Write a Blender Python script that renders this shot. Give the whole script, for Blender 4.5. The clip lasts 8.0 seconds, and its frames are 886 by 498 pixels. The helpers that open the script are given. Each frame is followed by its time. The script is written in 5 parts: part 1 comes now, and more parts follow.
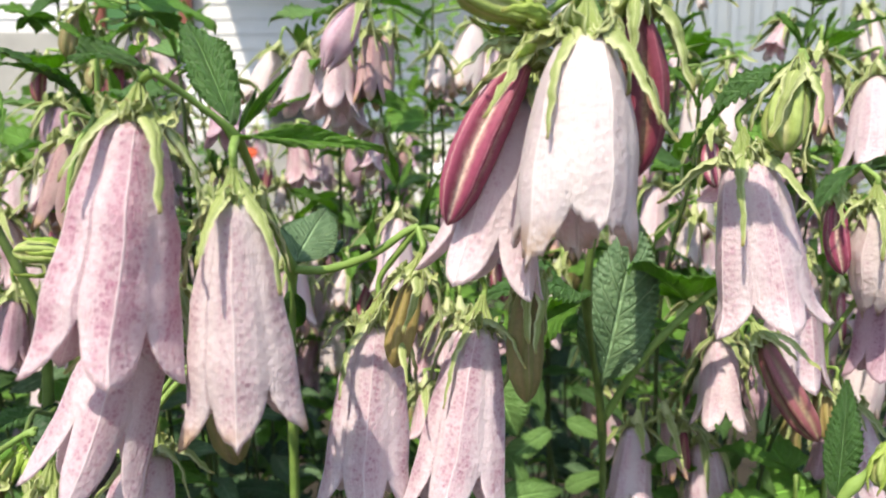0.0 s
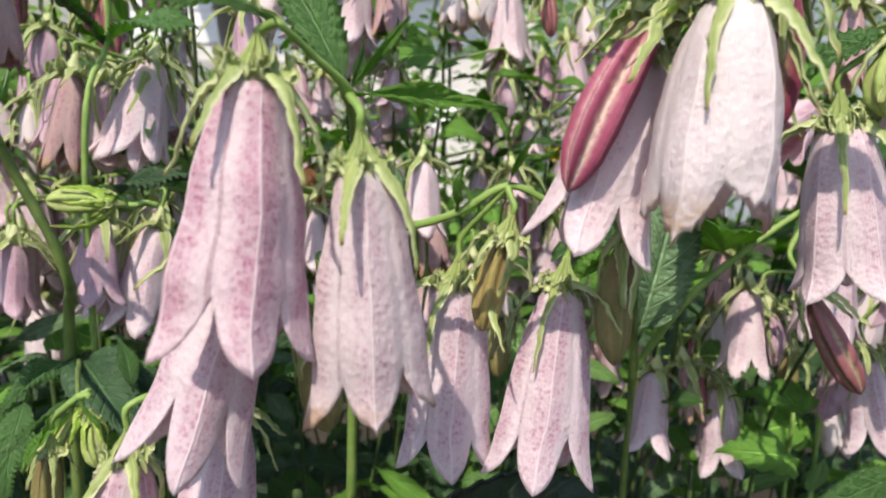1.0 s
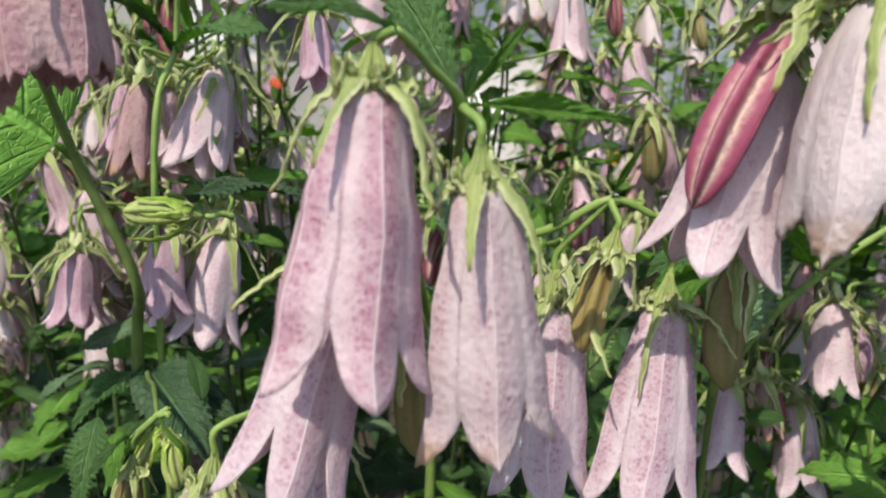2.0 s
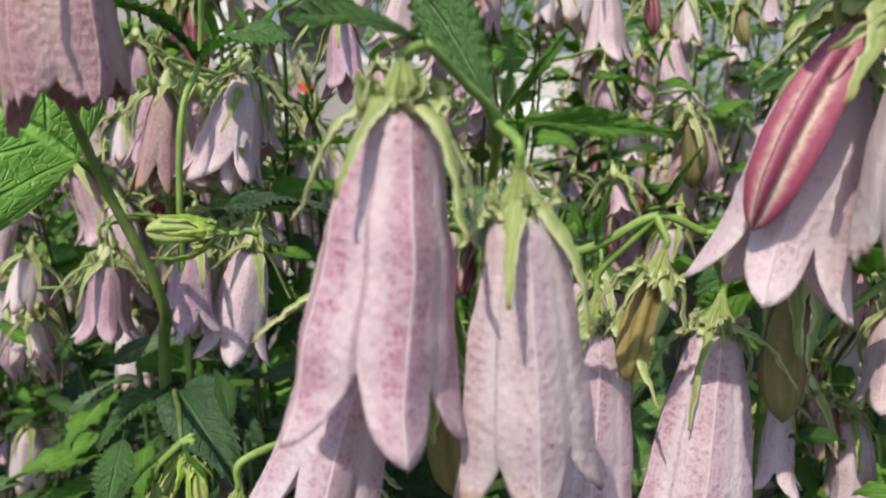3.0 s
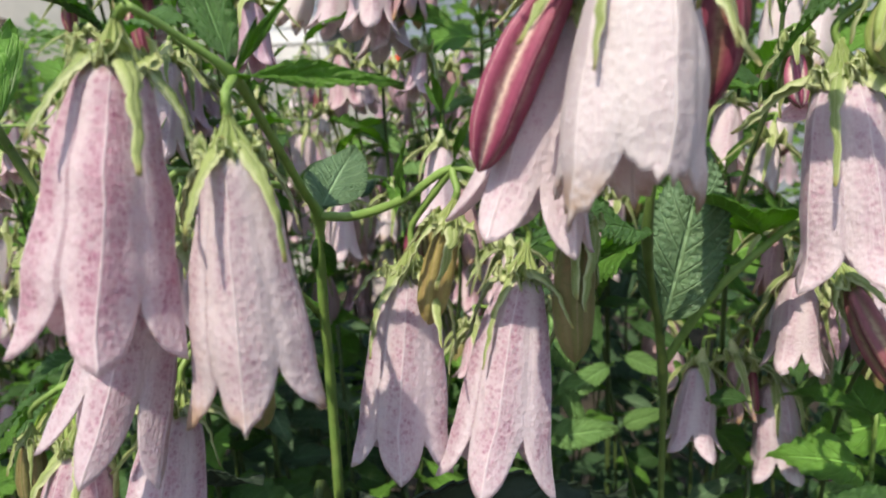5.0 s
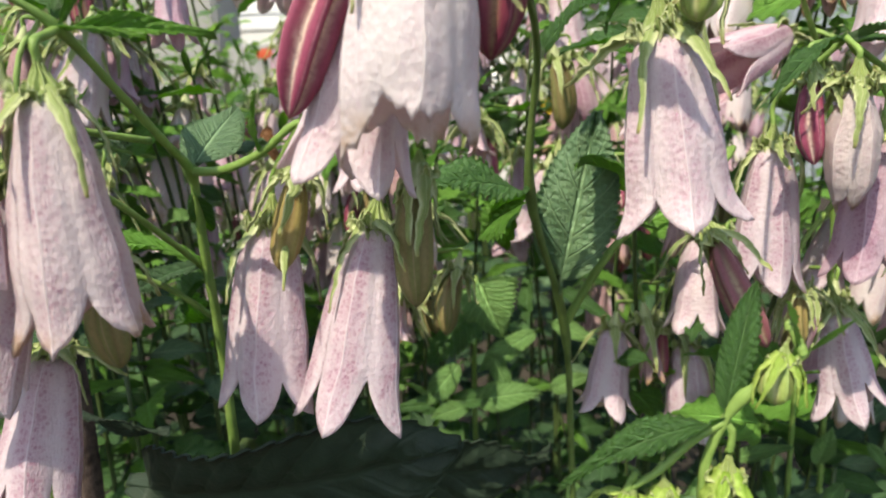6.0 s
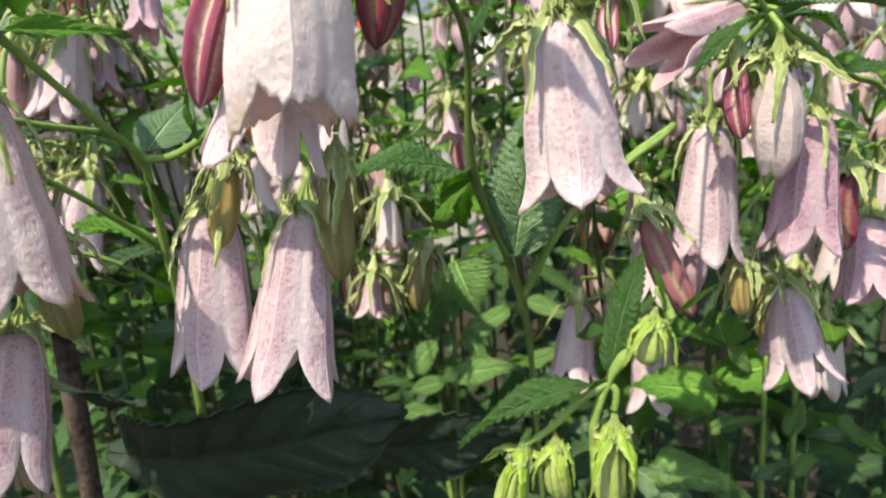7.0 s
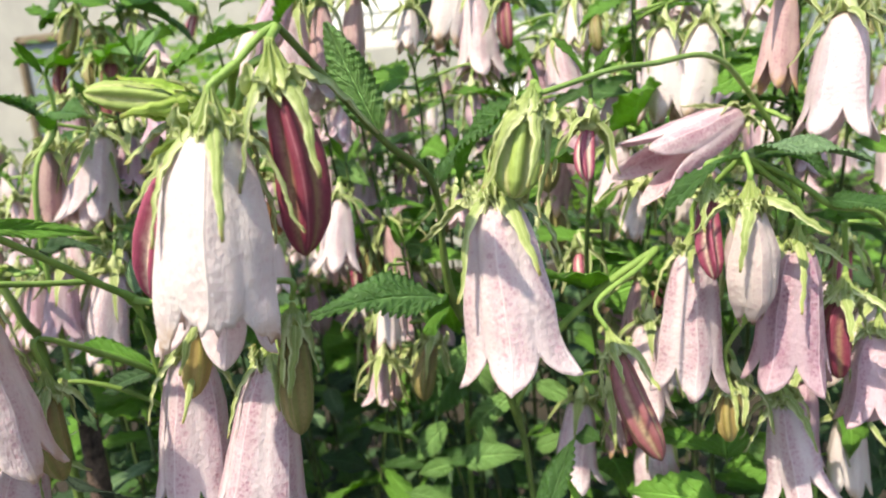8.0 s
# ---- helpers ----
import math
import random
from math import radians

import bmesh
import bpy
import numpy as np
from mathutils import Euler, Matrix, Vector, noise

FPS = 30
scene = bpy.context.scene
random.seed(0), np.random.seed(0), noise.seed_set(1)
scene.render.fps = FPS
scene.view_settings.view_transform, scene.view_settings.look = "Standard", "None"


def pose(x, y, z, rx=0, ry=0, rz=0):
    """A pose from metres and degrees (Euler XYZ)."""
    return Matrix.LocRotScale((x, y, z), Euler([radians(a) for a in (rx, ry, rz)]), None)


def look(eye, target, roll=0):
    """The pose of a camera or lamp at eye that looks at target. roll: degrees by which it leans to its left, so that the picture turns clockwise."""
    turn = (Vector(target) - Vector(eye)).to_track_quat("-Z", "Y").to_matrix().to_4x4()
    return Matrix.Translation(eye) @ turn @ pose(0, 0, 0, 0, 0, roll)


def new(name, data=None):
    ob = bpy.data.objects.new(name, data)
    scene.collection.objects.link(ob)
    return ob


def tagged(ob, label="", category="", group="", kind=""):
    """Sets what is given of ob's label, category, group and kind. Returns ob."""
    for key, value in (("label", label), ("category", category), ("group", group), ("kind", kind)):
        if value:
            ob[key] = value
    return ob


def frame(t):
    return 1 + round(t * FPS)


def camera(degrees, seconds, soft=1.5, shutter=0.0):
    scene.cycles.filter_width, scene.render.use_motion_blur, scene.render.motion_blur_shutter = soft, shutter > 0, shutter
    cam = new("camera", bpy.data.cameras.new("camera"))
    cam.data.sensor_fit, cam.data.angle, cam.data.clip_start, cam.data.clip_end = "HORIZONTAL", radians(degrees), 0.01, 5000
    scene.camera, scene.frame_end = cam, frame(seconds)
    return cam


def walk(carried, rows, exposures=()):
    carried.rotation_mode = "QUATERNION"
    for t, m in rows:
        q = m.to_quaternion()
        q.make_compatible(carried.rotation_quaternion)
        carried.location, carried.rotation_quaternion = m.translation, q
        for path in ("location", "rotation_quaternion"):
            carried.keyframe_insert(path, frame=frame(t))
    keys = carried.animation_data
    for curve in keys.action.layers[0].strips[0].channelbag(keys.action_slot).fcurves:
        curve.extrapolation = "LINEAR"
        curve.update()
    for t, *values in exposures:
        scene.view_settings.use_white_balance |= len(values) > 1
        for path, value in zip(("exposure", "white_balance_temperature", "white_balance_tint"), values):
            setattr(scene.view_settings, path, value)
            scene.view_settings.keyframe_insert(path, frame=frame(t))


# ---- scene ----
cam = camera(65.1, 8.0, soft=2.0)
cam.data.dof.use_dof, cam.data.dof.focus_distance, cam.data.dof.aperture_fstop = True, 0.175, 22.0
METRES, EYE, TILT, LEAN, TURN = 0.26, 0.60, -4.0, 0.0, 0.0
ROWS = [
    (0.0, 0.0, 0.0, 0.0, 0.0, 0.0, -0.0),
    (0.5, -0.0909, 0.0048, -0.0076, -2.89, -2.96, -1.62),
    (1.0, -0.1294, 0.0315, 0.029, -4.31, -5.99, -0.92),
    (1.5, -0.1812, 0.0472, 0.0321, -3.21, -5.99, -0.99),
    (3.0, -0.1873, 0.1063, 0.055, 0.59, -6.3, -0.11),
    (3.5, -0.1407, 0.0913, 0.049, 2.11, -5.54, 0.18),
    (4.0, -0.087, 0.0901, 0.0444, 3.53, -5.42, 0.5),
    (4.5, -0.0417, 0.0851, 0.0373, 4.33, -6.03, 1.02),
    (6.0, 0.1635, 0.052, -0.0074, 5.8, -8.03, 1.36),
    (6.5, 0.2213, 0.068, -0.0145, 5.04, -8.3, 1.91),
    (7.0, 0.2712, 0.023, -0.0119, 8.33, -9.25, 2.68),
    (7.5, 0.3078, 0.0092, 0.0602, 11.72, -8.76, 2.68),
    (8.0, 0.3883, 0.0499, 0.1343, 14.11, -8.7, 3.5),
]
WHITE = 6900
EXPOSURES = [(t, stops, WHITE + warm, tint) for t, stops, warm, tint in ((0.0, 0.90, 380, 9), (0.6, 0.76, 240, 10), (1.5, 0.58, 150, 11), (3.0, 0.42, 120, 11), (4.5, 0.52, 150, 10), (6.0, 0.75, 550, 6), (7.2, 0.97, 700, 4), (8.0, 1.11, 800, 4))]
walk(cam, [(t, pose(0, 0, EYE, TILT, LEAN, TURN) @ pose(METRES * x, METRES * y, METRES * z, 90 + pitch, roll, yaw)) for t, x, y, z, yaw, pitch, roll in ROWS], EXPOSURES)

# ---- daylight ----
SUN_AZ, SUN_EL = 208.0, 57.0   # compass degrees from +y towards +x, and height
sun_way = Vector((math.sin(radians(SUN_AZ)) * math.cos(radians(SUN_EL)), math.cos(radians(SUN_AZ)) * math.cos(radians(SUN_EL)), math.sin(radians(SUN_EL))))
world = bpy.data.worlds.new("sky")
scene.world = world
world.use_nodes = True
sky = world.node_tree.nodes.new("ShaderNodeTexSky")
sky.sky_type, sky.sun_disc = "NISHITA", False
sky.sun_elevation, sky.sun_rotation = radians(SUN_EL), radians(SUN_AZ)
world.node_tree.links.new(sky.outputs["Color"], world.node_tree.nodes["Background"].inputs["Color"])
world.node_tree.nodes["Background"].inputs["Strength"].default_value = 0.15
sun = new("sun", bpy.data.lights.new("sun", "SUN"))
sun.data.energy, sun.data.angle, sun.data.color = 3.4, radians(0.6), (1.0, 0.94, 0.85)
sun.matrix_world = look((0, 0, 6), Vector((0, 0, 6)) - sun_way)


# ---- materials ----
class Nodes:
    """Short hand for building a node material."""

    def __init__(self, name):
        self.mat = bpy.data.materials.new(name)
        self.mat.use_nodes = True
        self.tree = self.mat.node_tree
        self.bsdf = self.tree.nodes["Principled BSDF"]
        self.out = self.tree.nodes["Material Output"]

    def add(self, kind, **values):
        n = self.tree.nodes.new(kind)
        for key, value in values.items():
            n.inputs[key].default_value = value
        return n

    def link(self, a, b):
        self.tree.links.new(a, b)

    def coords(self):
        return self.tree.nodes.new("ShaderNodeTexCoord")

    def math(self, op, a, b=0.0, c=0.0, clamp=False):
        n = self.tree.nodes.new("ShaderNodeMath")
        n.operation, n.use_clamp = op, clamp
        for i, v in enumerate((a, b, c)):
            if isinstance(v, (int, float)):
                n.inputs[i].default_value = v
            else:
                self.link(v, n.inputs[i])
        return n.outputs[0]

    def ramp(self, value, lo, hi, a=0.0, b=1.0, smooth=True):
        n = self.tree.nodes.new("ShaderNodeMapRange")
        n.interpolation_type = "SMOOTHSTEP" if smooth else "LINEAR"
        self.link(value, n.inputs["Value"])
        for key, v in (("From Min", lo), ("From Max", hi), ("To Min", a), ("To Max", b)):
            n.inputs[key].default_value = v
        return n.outputs["Result"]

    def mix(self, fac, a, b, mode="MIX"):
        n = self.tree.nodes.new("ShaderNodeMix")
        n.data_type, n.blend_type = "RGBA", mode
        for socket, v in ((n.inputs["Factor"], fac), (n.inputs["A"], a), (n.inputs["B"], b)):
            if isinstance(v, (int, float)):
                socket.default_value = v
            elif isinstance(v, tuple):
                socket.default_value = (*v, 1.0)
            else:
                self.link(v, socket)
        return n.outputs["Result"]

    def noise(self, vector, scale, detail=3.0, rough=0.55, distort=0.0):
        n = self.add("ShaderNodeTexNoise", Scale=scale, Detail=detail, Roughness=rough, Distortion=distort)
        self.link(vector, n.inputs["Vector"])
        return n.outputs["Fac"]

    def voronoi(self, vector, scale, feature="F1"):
        n = self.add("ShaderNodeTexVoronoi", Scale=scale)
        n.feature = feature
        self.link(vector, n.inputs["Vector"])
        return n.outputs["Distance"]

    def scaled(self, vector, x, y, z):
        n = self.add("ShaderNodeMapping")
        n.inputs["Scale"].default_value = (x, y, z)
        self.link(vector, n.inputs["Vector"])
        return n.outputs["Vector"]

    def bump(self, height, strength, distance):
        n = self.add("ShaderNodeBump", Strength=strength, Distance=distance)
        self.link(height, n.inputs["Height"])
        return n.outputs["Normal"]

    def random(self):
        return self.add("ShaderNodeObjectInfo").outputs["Random"]

    def finish(self, colour, rough=0.5, normal=None, thin=0.0, thin_colour=None, spec=0.4, metal=0.0):
        """Sets the surface; thin: the share of light that passes through a thin leaf or petal."""
        b = self.bsdf
        b.inputs["Metallic"].default_value, b.inputs["Specular IOR Level"].default_value = metal, spec
        for socket, v in ((b.inputs["Base Color"], colour), (b.inputs["Roughness"], rough)):
            if isinstance(v, (int, float)):
                socket.default_value = v
            elif isinstance(v, tuple):
                socket.default_value = (*v, 1.0)
            else:
                self.link(v, socket)
        if normal is not None:
            self.link(normal, b.inputs["Normal"])
        if thin > 0:
            t = self.add("ShaderNodeBsdfTranslucent")
            c = colour if thin_colour is None else thin_colour
            if isinstance(c, tuple):
                t.inputs["Color"].default_value = (*c, 1.0)
            else:
                self.link(c, t.inputs["Color"])
            if normal is not None:
                self.link(normal, t.inputs["Normal"])
            m = self.add("ShaderNodeMixShader", Fac=thin)
            self.link(b.outputs[0], m.inputs[1])
            self.link(t.outputs[0], m.inputs[2])
            self.link(m.outputs[0], self.out.inputs["Surface"])
        return self.mat


def petal_material(name, pale, deep, amount, edge=0.0, thin=0.44):
    """A bell's petals: pale ground, pink freckles thick along the ribs, fine wrinkles; edge: browned lobe margins."""
    n = Nodes(name)
    tc = n.coords()
    sep = n.add("ShaderNodeSeparateXYZ")
    n.link(tc.outputs["UV"], sep.inputs[0])
    u, v, ob = sep.outputs[0], sep.outputs[1], tc.outputs["Object"]
    rib = n.math("ABSOLUTE", n.math("MULTIPLY", n.math("SUBTRACT", n.math("FRACT", u), 0.5), 2.0))
    band = n.ramp(rib, 0.86, 0.22, 0.10, 1.0)
    cloud = n.ramp(n.noise(ob, 130, 4, 0.62), 0.34, 0.60, 0.52, 1.0)
    mottle = n.ramp(n.math("MULTIPLY_ADD", n.noise(ob, 700, 2), 0.5, n.voronoi(ob, 820)), 0.78, 0.42, 0.40, 1.0)
    dots = n.ramp(n.voronoi(ob, 1900), 0.56, 0.16)
    dots = n.math("MULTIPLY", dots, n.ramp(n.noise(ob, 520, 3, 0.6), 0.38, 0.60, 0.05, 1.0))
    wash = n.math("MULTIPLY", n.math("MULTIPLY", band, n.math("MULTIPLY", cloud, mottle)), n.ramp(v, 0.99, 0.72, 0.35, 1.0))
    strength = n.math("MULTIPLY_ADD", n.random(), 0.4, amount - 0.2)
    middle = tuple(0.38 * a + 0.62 * b for a, b in zip(pale, deep))
    col = n.mix(n.math("MULTIPLY", n.math("MULTIPLY", wash, strength), 1.45, clamp=True), pale, middle)
    col = n.mix(n.math("MULTIPLY", n.math("MULTIPLY", n.math("MULTIPLY_ADD", wash, 1.05, 0.14), dots), strength, clamp=True), col, deep)
    streak = n.ramp(n.noise(n.scaled(tc.outputs["UV"], 11, 1.3, 1), 2.4, 4, 0.65), 0.50, 0.72, 0.0, 0.42)
    col = n.mix(streak, col, pale)
    line = n.ramp(rib, 0.050, 0.016, 0.0, 0.85)
    col = n.mix(line, col, tuple(min(1.0, c * 1.05) for c in pale))
    vein = n.ramp(n.math("ABSOLUTE", n.math("SUBTRACT", rib, 0.42)), 0.035, 0.0, 0.0, 0.22)
    col = n.mix(vein, col, middle)
    green = n.ramp(v, 0.075, 0.0, 0.0, 0.65)
    col = n.mix(green, col, (0.50, 0.56, 0.30))
    if edge > 0:
        brown = n.math("MULTIPLY", n.ramp(v, 0.80, 0.94, 0.0, 1.0), n.ramp(n.noise(ob, 160, 4, 0.65), 0.38, 0.58), clamp=True)
        col = n.mix(n.math("MULTIPLY", brown, edge), col, (0.56, 0.36, 0.20))
    wrinkle = n.math("MULTIPLY_ADD", n.noise(n.scaled(tc.outputs["UV"], 14, 10, 1), 2.0, 4, 0.6, 0.4), 0.9, n.math("MULTIPLY", n.voronoi(ob, 700), 0.45))
    wrinkle = n.math("MULTIPLY_ADD", n.noise(ob, 2600, 2), 0.16, wrinkle)
    nor = n.bump(n.math("ADD", wrinkle, n.math("MULTIPLY", line, 1.1)), 0.50, 0.0011)
    return n.finish(col, n.ramp(n.noise(ob, 300, 3), 0.3, 0.7, 0.32, 0.48), nor, thin, n.mix(0.35, col, (0.94, 0.76, 0.79)), 0.38)


def bud_material(name, ridge, face, inner):
    n = Nodes(name)
    tc = n.coords()
    sep = n.add("ShaderNodeSeparateXYZ")
    n.link(tc.outputs["UV"], sep.inputs[0])
    u, v, ob = sep.outputs[0], sep.outputs[1], tc.outputs["Object"]
    rib = n.math("ABSOLUTE", n.math("MULTIPLY", n.math("SUBTRACT", n.math("FRACT", u), 0.5), 2.0))
    wob = n.math("MULTIPLY_ADD", n.noise(ob, 420, 3), 0.3, -0.15)
    col = n.mix(n.ramp(n.math("ADD", rib, wob), 0.35, 0.95), ridge, face)
    col = n.mix(n.math("MULTIPLY", n.ramp(n.math("ADD", rib, wob), 0.40, 0.98, 0.0, 0.88), n.ramp(v, 0.10, 0.45)), col, inner)
    col = n.mix(n.ramp(rib, 0.10, 0.02, 0.0, 0.35), col, tuple(min(1.0, c * 1.5 + 0.12) for c in face))
    col = n.mix(n.ramp(v, 0.14, 0.0, 0.0, 0.7), col, (0.22, 0.26, 0.08))
    col = n.mix(n.ramp(n.noise(ob, 900, 3), 0.45, 0.65, 0.0, 0.4), col, tuple(c * 0.72 for c in ridge))
    nor = n.bump(n.noise(n.scaled(tc.outputs["UV"], 16, 6, 1), 2.0, 4), 0.35, 0.0008)
    return n.finish(col, 0.42, nor, 0.18, None, 0.42)


def leaf_material(name, dark, light, thin_colour, veins=8.0, thin=0.33, dull=0.0):
    n = Nodes(name)
    tc = n.coords()
    sep = n.add("ShaderNodeSeparateXYZ")
    n.link(tc.outputs["UV"], sep.inputs[0])
    u, v, ob = sep.outputs[0], sep.outputs[1], tc.outputs["Object"]
    side = n.math("ABSOLUTE", n.math("MULTIPLY", n.math("SUBTRACT", u, 0.5), 2.0))
    wave = n.math("FRACT", n.math("SUBTRACT", n.math("MULTIPLY", v, veins), n.math("MULTIPLY", side, 1.9)))
    lateral = n.ramp(n.math("ABSOLUTE", n.math("SUBTRACT", wave, 0.5)), 0.10, 0.02)
    mid = n.ramp(side, 0.09, 0.03)
    net = n.ramp(n.voronoi(n.scaled(tc.outputs["UV"], 16, 30, 1), 1.0, "DISTANCE_TO_EDGE"), 0.10, 0.0, 0.0, 0.16)
    vein = n.math("MAXIMUM", n.math("MAXIMUM", n.math("MULTIPLY", lateral, 0.85), mid), net)
    patch = n.ramp(n.noise(tc.outputs["UV"], 4.0, 4, 0.6), 0.3, 0.7)
    col = n.mix(n.math("MULTIPLY_ADD", patch, 0.5, n.math("MULTIPLY", n.random(), 0.5)), dark, light)
    col = n.mix(n.math("MULTIPLY", vein, 0.62 - 1.9 * dull), col, tuple(min(1.0, c * 1.7 + 0.03) for c in light))
    spots = n.ramp(n.noise(ob, 14, 4, 0.7), 0.68, 0.78, 0.0, 0.5)
    col = n.mix(spots, col, (0.16, 0.15, 0.05))
    height = n.math("SUBTRACT", n.math("MULTIPLY", n.noise(n.scaled(tc.outputs["UV"], 14, 22, 1), 1.5, 3), 0.5), n.math("MULTIPLY", vein, 0.8))
    return n.finish(col, n.ramp(n.noise(tc.outputs["UV"], 9.0), 0.3, 0.7, 0.32 + dull, 0.52 + dull), n.bump(height, 1.0 - 2.8 * dull, 0.0018), thin, thin_colour, 0.45)


def green_material(name, a, b, thin=0.25, rough=0.48):
    """Stems, calyces and sepals."""
    n = Nodes(name)
    tc = n.coords()
    ob = tc.outputs["Object"]
    f = n.math("MULTIPLY_ADD", n.ramp(n.noise(ob, 160, 4, 0.6), 0.3, 0.7), 0.6, n.math("MULTIPLY", n.random(), 0.4))
    col = n.mix(f, a, b)
    col = n.mix(n.ramp(n.noise(ob, 60, 2), 0.62, 0.8, 0.0, 0.35), col, (0.22, 0.13, 0.07))
    nor = n.bump(n.noise(n.scaled(ob, 1, 1, 0.25), 1300, 3), 0.35, 0.0005)
    return n.finish(col, rough, nor, thin, None, 0.4)


def rough_material(name, a, b, scale, rough=0.8, bump_by=0.3, depth=0.004, stain=None):
    """Masonry, paint, soil: two colours mottled at two scales."""
    n = Nodes(name)
    ob = n.coords().outputs["Object"]
    f = n.math("MULTIPLY_ADD", n.noise(ob, scale, 5, 0.65), 0.6, n.math("MULTIPLY", n.noise(ob, scale * 0.13, 3), 0.4))
    col = n.mix(n.ramp(f, 0.32, 0.68), a, b)
    if stain:
        col = n.mix(n.ramp(n.noise(n.scaled(ob, 1, 1, 0.3), scale * 0.3, 4, 0.7), 0.55, 0.75, 0.0, 0.7), col, stain)
    col = n.mix(n.math("MULTIPLY", n.random(), 0.16), col, tuple(c * 0.75 for c in a))
    return n.finish(col, rough, n.bump(n.noise(ob, scale * 3, 4, 0.6), bump_by, depth), 0, None, 0.3)


def sepal_material(name, mid, edge):
    n = Nodes(name)
    tc = n.coords()
    sep = n.add("ShaderNodeSeparateXYZ")
    n.link(tc.outputs["UV"], sep.inputs[0])
    side = n.math("ABSOLUTE", n.math("MULTIPLY", n.math("SUBTRACT", sep.outputs[0], 0.5), 2.0))
    wob = n.math("MULTIPLY_ADD", n.noise(tc.outputs["Object"], 500, 3), 0.5, -0.25)
    col = n.mix(n.ramp(n.math("ADD", side, wob), 0.45, 0.95), mid, edge)
    rib = n.ramp(side, 0.16, 0.03, 0.0, 0.5)
    col = n.mix(rib, col, edge)
    col = n.mix(n.math("MULTIPLY", n.random(), 0.35), col, (0.50, 0.56, 0.20))
    col = n.mix(n.ramp(sep.outputs[1], 0.86, 1.0, 0.0, 0.5), col, (0.42, 0.30, 0.10))
    nor = n.bump(n.noise(n.scaled(tc.outputs["UV"], 8, 14, 1), 1.4, 4), 0.5, 0.0007)
    return n.finish(col, 0.5, nor, 0.36, None, 0.35)


PINK = petal_material("petal_pink", (0.90, 0.78, 0.82), (0.47, 0.14, 0.27), 1.3)
BLUSH = petal_material("petal_blush", (0.89, 0.80, 0.85), (0.47, 0.17, 0.30), 0.90)
AGING = petal_material("petal_aging", (0.88, 0.79, 0.81), (0.44, 0.17, 0.28), 0.85, 0.8)
FADED = petal_material("petal_faded", (0.86, 0.77, 0.76), (0.56, 0.32, 0.40), 0.60, 0.9)
PALE = petal_material("petal_pale", (0.91, 0.85, 0.86), (0.66, 0.42, 0.52), 0.45, 0.8)
PALE_PINK = petal_material("petal_pale_pink", (0.91, 0.81, 0.85), (0.56, 0.28, 0.41), 0.7)
MAUVE = petal_material("petal_mauve", (0.78, 0.61, 0.70), (0.40, 0.12, 0.25), 0.95)
WITHER = petal_material("petal_withered", (0.60, 0.42, 0.42), (0.33, 0.11, 0.17), 0.85, 1.0, 0.25)
MAROON = bud_material("bud_maroon", (0.36, 0.075, 0.14), (0.50, 0.20, 0.26), (0.84, 0.70, 0.58))
DUSKY = bud_material("bud_dusky", (0.24, 0.045, 0.08), (0.33, 0.10, 0.13), (0.34, 0.22, 0.13))
BROWN = bud_material("bud_brown", (0.38, 0.31, 0.11), (0.27, 0.15, 0.065), (0.40, 0.31, 0.13))
GREEN_BUD = bud_material("bud_green", (0.36, 0.47, 0.13), (0.28, 0.36, 0.10), (0.55, 0.55, 0.26))
SPENT = bud_material("bud_spent", (0.30, 0.105, 0.12), (0.20, 0.10, 0.075), (0.46, 0.33, 0.22))
OLIVE = bud_material("bud_olive", (0.22, 0.21, 0.075), (0.24, 0.12, 0.07), (0.30, 0.26, 0.11))
LEAF = leaf_material("leaf_green", (0.048, 0.116, 0.042), (0.130, 0.262, 0.088), (0.32, 0.64, 0.07), thin=0.42)
LEAF_LIGHT = leaf_material("leaf_young", (0.118, 0.29, 0.045), (0.215, 0.45, 0.085), (0.37, 0.69, 0.09), 7.0, 0.42)
# shaded counterpart of LEAF: the shade of the undergrowth is put into this colour
LEAF_DARK = leaf_material("leaf_shade_dark", (0.017, 0.046, 0.017), (0.038, 0.098, 0.032), (0.06, 0.13, 0.03), 9.0, 0.12, 0.14)
# near-black, because the deep shade on the basal leaves is painted into it
LEAF_SHADE = leaf_material("leaf_painted_shade", (0.014, 0.028, 0.016), (0.026, 0.050, 0.026), (0.03, 0.06, 0.02), 9.0, 0.05, 0.26)
# lit counterpart of LEAF: sunlight on the low leaves is put into the paler colour
LEAF_PALE = leaf_material("leaf_sunlit_pale", (0.130, 0.270, 0.080), (0.250, 0.450, 0.150), (0.36, 0.64, 0.10), 8.0, 0.32)
LEAF_GREY = leaf_material("leaf_grey_green", (0.100, 0.195, 0.100), (0.215, 0.350, 0.180), (0.26, 0.50, 0.12), 8.0, 0.28)
DRY_LEAF = leaf_material("leaf_dry", (0.20, 0.085, 0.035), (0.38, 0.18, 0.075), (0.50, 0.22, 0.08), 8.0, 0.25)
STEM = green_material("stem_green", (0.17, 0.29, 0.065), (0.30, 0.45, 0.12), 0.15)
STEM_OLIVE = green_material("stem_olive", (0.080, 0.130, 0.035), (0.17, 0.25, 0.065), 0.05)
# darker green, keeps the stems of the growth behind from standing out
STEM_DARK = green_material("stem_dark", (0.036, 0.062, 0.020), (0.085, 0.130, 0.040), 0.0)
SEPAL = sepal_material("sepal_green", (0.33, 0.42, 0.150), (0.66, 0.71, 0.42))
SEPAL_YOUNG = sepal_material("sepal_young", (0.27, 0.45, 0.05), (0.52, 0.70, 0.16))
